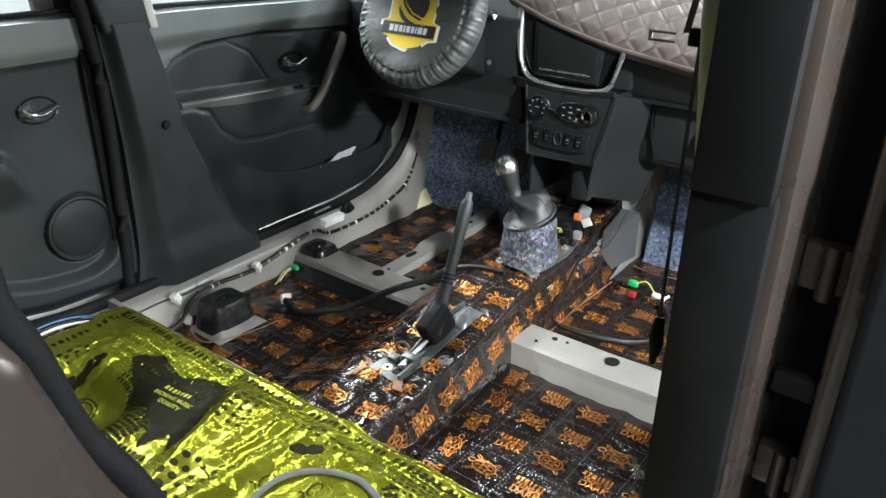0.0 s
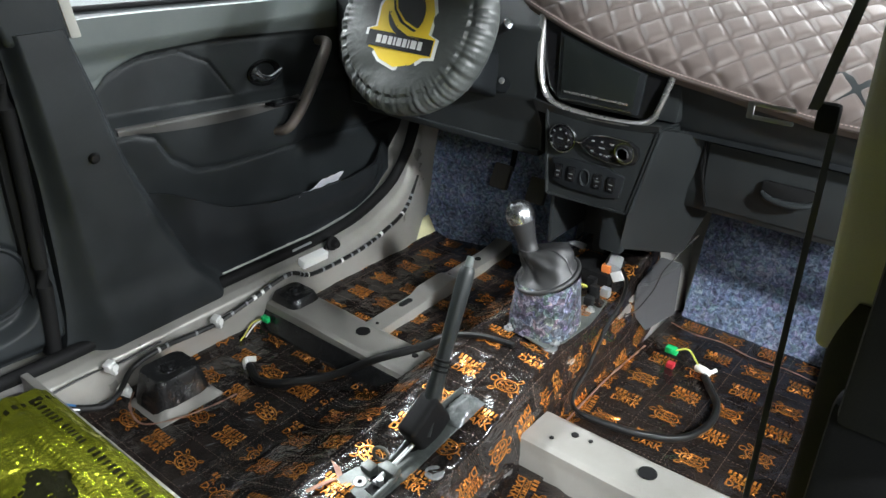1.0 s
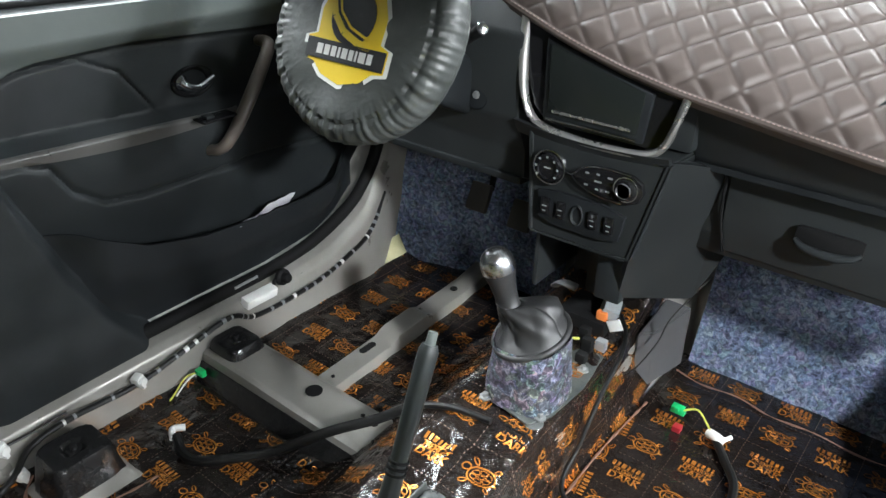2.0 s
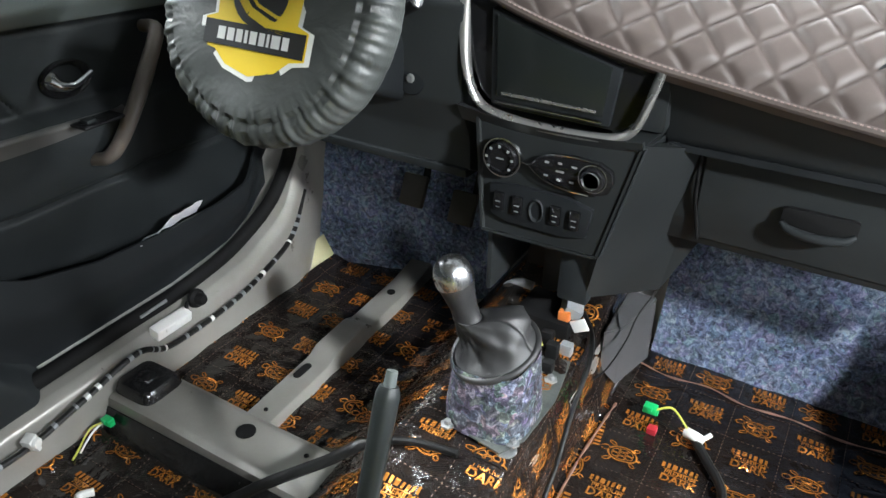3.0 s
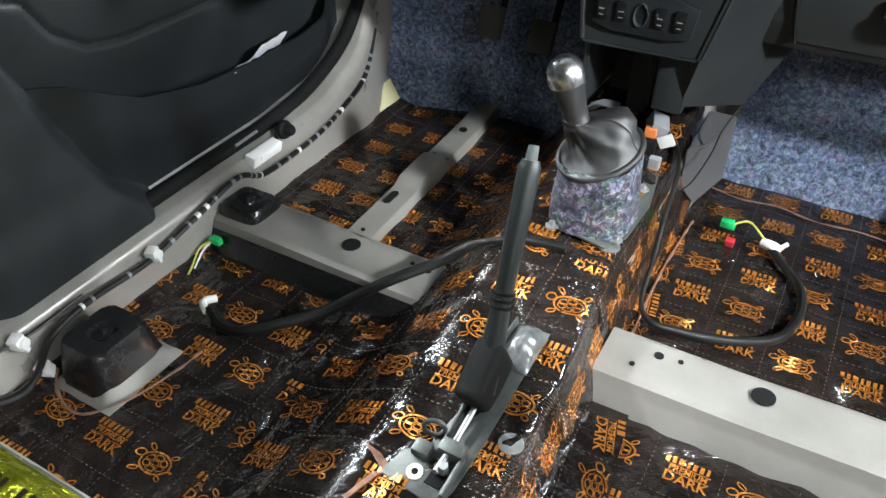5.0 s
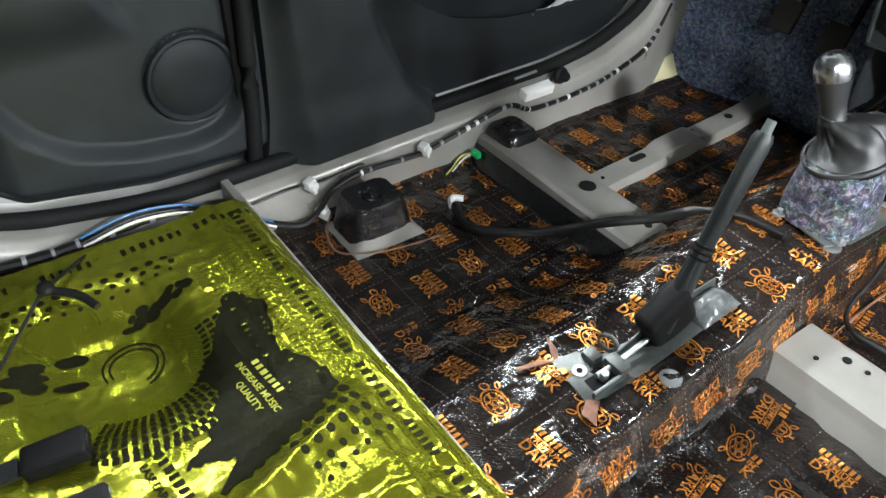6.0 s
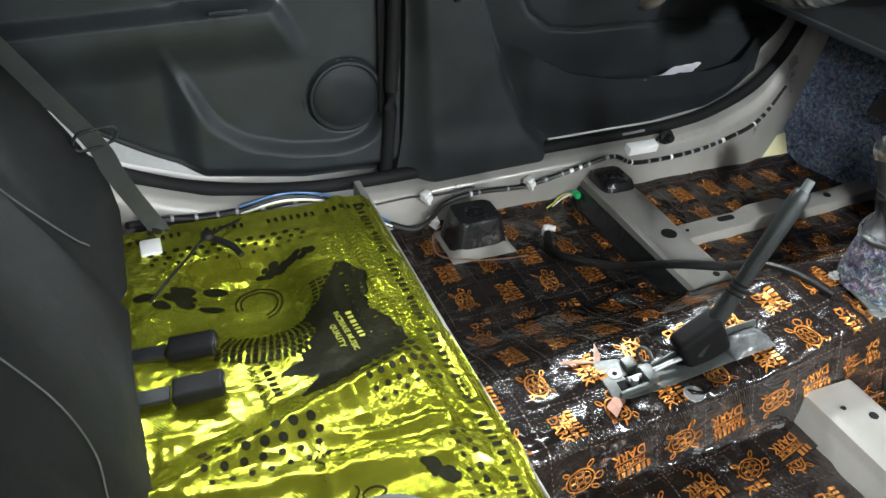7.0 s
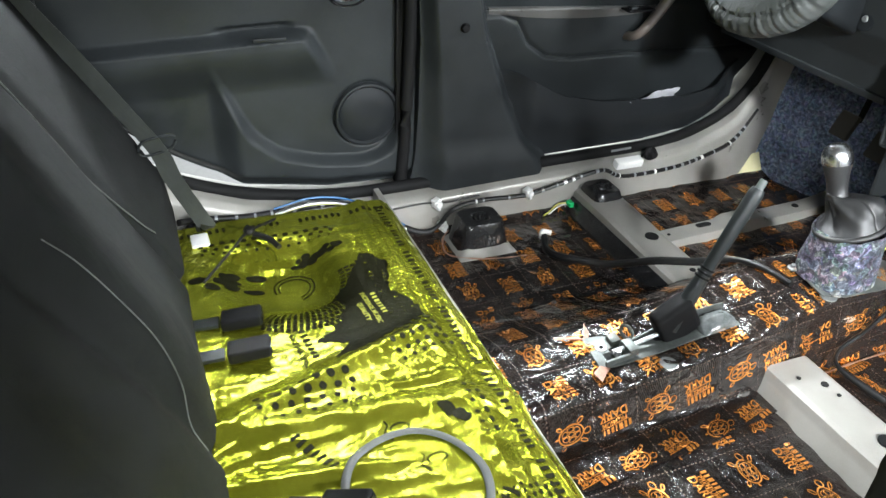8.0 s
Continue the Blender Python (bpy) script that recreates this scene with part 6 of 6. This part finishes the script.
def plug_with_wire(base, wires, label, name="cable_plug", size=1.0):
    x, y, z = base
    ob = thing(name, label, "connector", base, "green connectors")
    k = size
    part("housing", merge(block(x - 0.014 * k, x + 0.014 * k, y - 0.010 * k, y + 0.010 * k, z - 0.007 * k, z + 0.009 * k, 0.0015), block(x - 0.006 * k, x + 0.006 * k, y - 0.014 * k, y - 0.008 * k, z + 0.002 * k, z + 0.012 * k, 0.001), block(x + 0.006 * k, x + 0.018 * k, y - 0.008 * k, y + 0.008 * k, z - 0.009 * k, z + 0.004 * k, 0.0015)), GREEN, ob, "bright green plastic housing")
    for w, mat_ in wires:
        part("wire", tube(w, 0.0019, 6), mat_, ob)
    return ob


plug_with_wire((-0.575, 1.352, 0.030), (([(-0.580, 1.345, 0.030), (-0.588, 1.325, 0.026), (-0.578, 1.295, 0.014), (-0.570, 1.275, 0.010)], YELLOWWIRE), ([(-0.582, 1.347, 0.028), (-0.578, 1.320, 0.024), (-0.570, 1.290, 0.012)], WHITE)), "green plug with yellow wires on the driver-side mat", size=0.68)
plug_with_wire((0.200, 1.862, 0.026), (([(0.208, 1.860, 0.028), (0.235, 1.866, 0.040), (0.262, 1.850, 0.030), (0.278, 1.838, 0.020)], YELLOWWIRE), ([(0.210, 1.850, 0.018), (0.240, 1.845, 0.016), (0.275, 1.838, 0.016)], CABLE)), "green plug with yellow wire on the passenger-side mat", size=0.82)


def cables():
    rp = thing("red_plug", "small dark red plug beside the green connector", "connector", (0.215, 1.83, 0.012))
    part("body", block(0.207, 0.223, 1.822, 1.838, 0.004, 0.016, 0.002), RED, rp)
    tape = thing("white_wire_end", "white taped wire end on a black cable", "wire", (0.28, 1.838, 0.018))
    part("body", merge(tube([(0.268, 1.846, 0.018), (0.285, 1.838, 0.022), (0.300, 1.836, 0.018)], 0.009, 9), tube([(0.296, 1.838, 0.02), (0.308, 1.850, 0.028)], 0.004, 7)), WHITE, tape)
    c1 = thing("cable_loom", "black taped cable lying on the passenger footwell mat", "cable", (0.30, 1.65, 0.01))
    part("cable", tube([(0.285, 1.838, 0.016), (0.315, 1.80, 0.014), (0.350, 1.75, 0.012), (0.358, 1.68, 0.012), (0.335, 1.60, 0.020), (0.27, 1.548, 0.030), (0.20, 1.520, 0.040), (0.158, 1.510, 0.050), (0.136, 1.535, 0.062), (0.128, 1.60, 0.085), (0.118, 1.68, 0.130), (0.110, 1.76, 0.160), (0.09, 1.82, 0.172), (0.06, 1.86, 0.180)], lambda t: 0.0078 - 0.0036 * step(0.42, 0.55, t), 9, 6), CABLE, c1)
    c2 = thing("cable_loom", "black taped cable crossing the driver-side mat to the tunnel", "cable", (-0.3, 1.3, 0.01))
    part("cable", tube([(-0.470, 1.222, 0.018), (-0.42, 1.205, 0.012), (-0.375, 1.225, 0.016), (-0.30, 1.295, 0.030), (-0.223, 1.360, 0.075), (-0.16, 1.42, 0.10), (-0.11, 1.455, 0.132), (-0.05, 1.478, 0.146), (0.02, 1.490, 0.148)], lambda t: 0.0090 if t < 0.75 else 0.006, 9, 6), CABLE, c2)
    part("white_end", tube([(-0.476, 1.245, 0.020), (-0.486, 1.226, 0.022), (-0.470, 1.215, 0.016)], 0.0065, 9), WHITE, c2, "white taped end")
    c3 = thing("thin_wire", "thin black wire hanging from the console", "wire", (0.15, 1.9, 0.2))
    part("wire", tube([(0.185, 1.945, 0.275), (0.166, 1.90, 0.240), (0.150, 1.865, 0.205), (0.143, 1.845, 0.165), (0.130, 1.80, 0.130), (0.12, 1.76, 0.13)], 0.0016, 6), CABLE, c3)
    fo = thing("foam_pad", "grey foam block beside the tunnel under the console", "foam block", (0.13, 1.89, 0.1))
    bm = bmesh.new()
    lo = [(0.100, 1.850, 0.085), (0.130, 1.870, 0.040), (0.162, 1.955, 0.060), (0.110, 1.955, 0.060)]
    hi = [(0.100, 1.852, 0.158), (0.128, 1.870, 0.165), (0.160, 1.952, 0.195), (0.108, 1.952, 0.195)]
    A, B = [bm.verts.new(p) for p in lo], [bm.verts.new(p) for p in hi]
    bm.faces.new(A), bm.faces.new(B)
    for k in range(4):
        bm.faces.new((A[k], A[(k + 1) % 4], B[(k + 1) % 4], B[k]))
    bmesh.ops.recalc_face_normals(bm, faces=bm.faces)
    bmesh.ops.bevel(bm, geom=bm.edges[:], offset=0.003, segments=2, affect="EDGES")
    part("block", bm, surface("charcoal_foam", (0.050, 0.050, 0.053), (0.072, 0.072, 0.076), 0.9, grain=500, bump=0.5), fo)
    ct = thing("airbag_unit", "black control box with orange and white connector behind the gear lever", "control unit", (0.03, 1.84, 0.16))
    part("box", block(-0.045, 0.055, 1.80, 1.90, 0.150, 0.185, 0.005), RUBBER, ct)
    part("grey_connector", moved(block(-0.016, 0.016, -0.022, 0.022, -0.014, 0.014, 0.003), Matrix.Translation((0.044, 1.842, 0.196)) @ Matrix.Rotation(radians(25), 4, "Y") @ Matrix.Rotation(radians(20), 4, "Z")), GREYPL, ct, "grey connector body")
    part("orange_lock", moved(block(-0.010, 0.010, -0.006, 0.006, -0.010, 0.010, 0.002), Matrix.Translation((0.040, 1.818, 0.192))), ORANGE, ct, "orange lock tab")
    part("white_tag", moved(block(-0.014, 0.014, -0.002, 0.002, -0.011, 0.011, 0.001), Matrix.Translation((0.070, 1.812, 0.186)) @ Matrix.Rotation(radians(-30), 4, "Y")), WHITE, ct, "white paper tag")
    part("yellow_wire", tube([(0.00, 1.70, 0.175), (0.03, 1.72, 0.190), (0.035, 1.74, 0.180), (0.02, 1.755, 0.165), (0.03, 1.78, 0.160)], 0.002, 6), YELLOWWIRE, ct)
    for dx, dy, h in ((0.055, 1.72, 0.02), (0.048, 1.755, 0.03), (0.065, 1.775, 0.022), (0.030, 1.775, 0.035)):
        part("bracket_piece", block(dx - 0.010, dx + 0.010, dy - 0.008, dy + 0.008, 0.150, 0.150 + h, 0.003), GREYPL if dx > 0.06 else RUBBER, ct)
    rl = thing("duct_lever", "grey curved lever under the console", "lever", (-0.08, 1.84, 0.17))
    part("arm", tube([(-0.085, 1.86, 0.19), (-0.06, 1.84, 0.215), (-0.03, 1.84, 0.215)], 0.011, 10, 6, False, 0.5), GREYPL, rl)
    TORN = surface("torn_copper_edge", (0.16, 0.075, 0.050), (0.30, 0.15, 0.10), 0.4, metal=0.4, scale=60)
    for nm, q in (("beside the washer", [(-0.072, 1.086), (-0.030, 1.062), (-0.026, 1.070), (-0.046, 1.082)]), ("behind the handbrake plate", [(-0.052, 1.010), (-0.046, 1.010), (-0.034, 1.050), (-0.030, 1.060), (-0.040, 1.056)]), ("at the plate corner", [(0.044, 1.052), (0.058, 1.030), (0.082, 1.034), (0.066, 1.052), (0.056, 1.066)])):
        solid("copper_scrap", prism(q, "z", 0.0835, 0.0850), TORN, "torn copper-pink film edge " + nm, "film scrap")
    EDGE = surface("copper_pink_film_edge", (0.26, 0.14, 0.10), (0.40, 0.23, 0.17), 0.35, metal=0.5)
    for lbl, pts in (("raw copper-pink mat edge across the passenger footwell", [(0.142, 2.000, 0.008), (0.20, 1.988, 0.007), (0.27, 1.996, 0.007), (0.34, 1.980, 0.007), (0.42, 1.985, 0.007), (0.50, 1.975, 0.007), (0.58, 1.985, 0.007)]),
                     ("raw copper-pink mat edge at the tunnel foot", [(0.138, 1.50, 0.008), (0.134, 1.60, 0.010), (0.132, 1.70, 0.009), (0.136, 1.80, 0.010), (0.14, 1.86, 0.012)]),
                     ("raw copper-pink mat edge at the seat mount", [(-0.585, 1.02, 0.010), (-0.54, 0.985, 0.012), (-0.48, 0.975, 0.010), (-0.44, 1.03, 0.012), (-0.425, 1.10, 0.010), (-0.42, 1.15, 0.010)])):
        sm = thing("mat_seam", lbl, "film edge", pts[0])
        part("edge", tube(pts, lambda t: 0.0022 + 0.0012 * math.sin(40 * t) * math.sin(9 * t), 6, 8, False, 0.5), EDGE, sm)


cables()


def front_belt():
    ob = thing("front_seat_belt", "black front seat belt hanging from the pillar with steel tongue", "seat belt", (0.581, 0.989, 0.40))
    def web(a, b, w, sag, n=24):
        a, b = Vector(a), Vector(b)
        def f(u, v):
            p = a.lerp(b, v)
            return p + Vector((w * (u - 0.5) * 0.95, w * (u - 0.5) * 0.3, 0)) + Vector((0, 0, -sag * math.sin(math.pi * v)))
        return shell(f, 4, n, (0.0004, -0.0012, 0))
    part("webbing", web((0.600, 0.985, 1.08), (0.552, 1.012, 0.83), 0.008, 0.0), NYLON, ob, "black belt webbing")
    part("webbing", web((0.566, 1.025, 0.82), (0.580, 0.991, 0.43), 0.005, 0.0), NYLON, ob, "black twisted belt webbing")
    part("end_sleeve", tube([(0.580, 0.992, 0.455), (0.581, 0.989, 0.415), (0.580, 0.986, 0.385)], lambda t: 0.006 + 0.004 * math.sin(math.pi * min(1, t * 1.1)), 10, 6, False, 0.5), RUBBER, ob, "black end sleeve")
    tg = part("tongue_grip", moved(block(-0.006, 0.010, -0.005, 0.005, -0.011, 0.011, 0.004), Matrix.Translation((0.560, 1.016, 0.825))), RUBBER, ob, "black tongue grip")
    fr = []
    for q in (block(0.512, 0.544, 0.998, 1.001, 0.828, 0.8310, 0.001), block(0.512, 0.544, 0.998, 1.001, 0.818, 0.8210, 0.001), block(0.510, 0.515, 0.998, 1.001, 0.818, 0.8310, 0.001)):
        fr.append(q)
    part("steel_tongue", merge(*fr), SATIN, tg, "bright steel tongue")


front_belt()


def rear_belts():
    ob = thing("rear_seat_belt", "dark rear seat belt running down beside the backrest", "seat belt", (-0.52, 0.42, 0.15))
    pts = [Vector(p) for p in ((-0.560, 0.120, 0.770), (-0.550, 0.206, 0.630), (-0.545, 0.276, 0.520), (-0.540, 0.326, 0.436), (-0.535, 0.384, 0.335), (-0.528, 0.404, 0.272), (-0.515, 0.452, 0.165))]
    line = spline(pts, 8)
    def f(u, v):
        k = min(len(line) - 1, int(v * (len(line) - 1) + 0.5))
        return line[k] + Vector((0.014, 0.036, 0.006)) * (u - 0.5)
    part("webbing", shell(f, 4, len(line) - 1, (0.0015, 0, 0)), NYLON, ob, "dark belt webbing")
    ring = [(-0.535 + a, 0.384 + b, 0.335 + c) for a, b, c in ((0.002, -0.028, -0.008), (0.004, 0.026, 0.004), (0.006, 0.030, 0.030), (0.003, -0.026, 0.020))]
    part("guide_loop", tube(ring, 0.0028, 8, 4, True), TRIM, ob, "dark guide loop")
    bo = thing("belt_anchor", "bright anchor bolt on a white plastic bracket at the sill", "belt anchor", (-0.52, 0.45, 0.15))
    part("bolt", lathe([(0, 0.012), (0.009, 0.011), (0.011, 0.003), (0.018, 0.002), (0.018, 0)], 18, Matrix.Translation((-0.520, 0.448, 0.158)) @ Matrix.Rotation(radians(40), 4, "Y")), CHROME, bo)
    part("bracket", block(-0.500, -0.455, 0.415, 0.450, 0.130, 0.160, 0.004), WHITE, bo, "white plastic bracket")
    part("base", block(-0.565, -0.490, 0.37, 0.48, 0.120, 0.150, 0.008), SEALANT, bo)
    first = None
    for x, y, z, yaw, pitch in ((-0.188, 0.468, 0.168, -12, 8), (-0.098, 0.466, 0.172, -8, 6), (0.288, 0.520, 0.222, -38, 22)):
        if first is None:
            first = thing("belt_buckle", "black seat belt buckle lying on the foil mat", "seat belt buckle", (0, 0, 0), "rear belt buckles")
            part("case", block(-0.019, 0.019, -0.034, 0.034, -0.011, 0.011, 0.005, 3), RUBBER, first)
            part("slot_face", block(-0.015, 0.015, 0.0335, 0.036, -0.007, 0.007, 0.001), GLOSS, first)
            part("strap", block(-0.013, 0.013, -0.09, -0.038, -0.004, 0.004, 0.003), TRIM, first, "dark stalk")
            first.matrix_basis = pose(x, y, z, pitch, 0, yaw)
        else:
            copy_thing(first, pose(x, y, z, pitch, 0, yaw))
    cord = thing("pull_cord", "thin black cord with a knot lying on the foil mat", "cord", (-0.40, 0.52, 0.16))
    part("cord", tube([(-0.53, 0.60, 0.150), (-0.455, 0.525, 0.172), (-0.40, 0.485, 0.172), (-0.30, 0.42, 0.176)], 0.0026, 7), CABLE, cord)
    part("knot", lathe([(0, 0.012), (0.010, 0.007), (0.012, 0), (0.008, -0.006), (0, -0.007)], 12, Matrix.Translation((-0.455, 0.527, 0.174))), CABLE, cord)
    part("cord_end", tube([(-0.46, 0.525, 0.170), (-0.43, 0.560, 0.165), (-0.40, 0.575, 0.160)], 0.006, 8), CABLE, cord)


rear_belts()
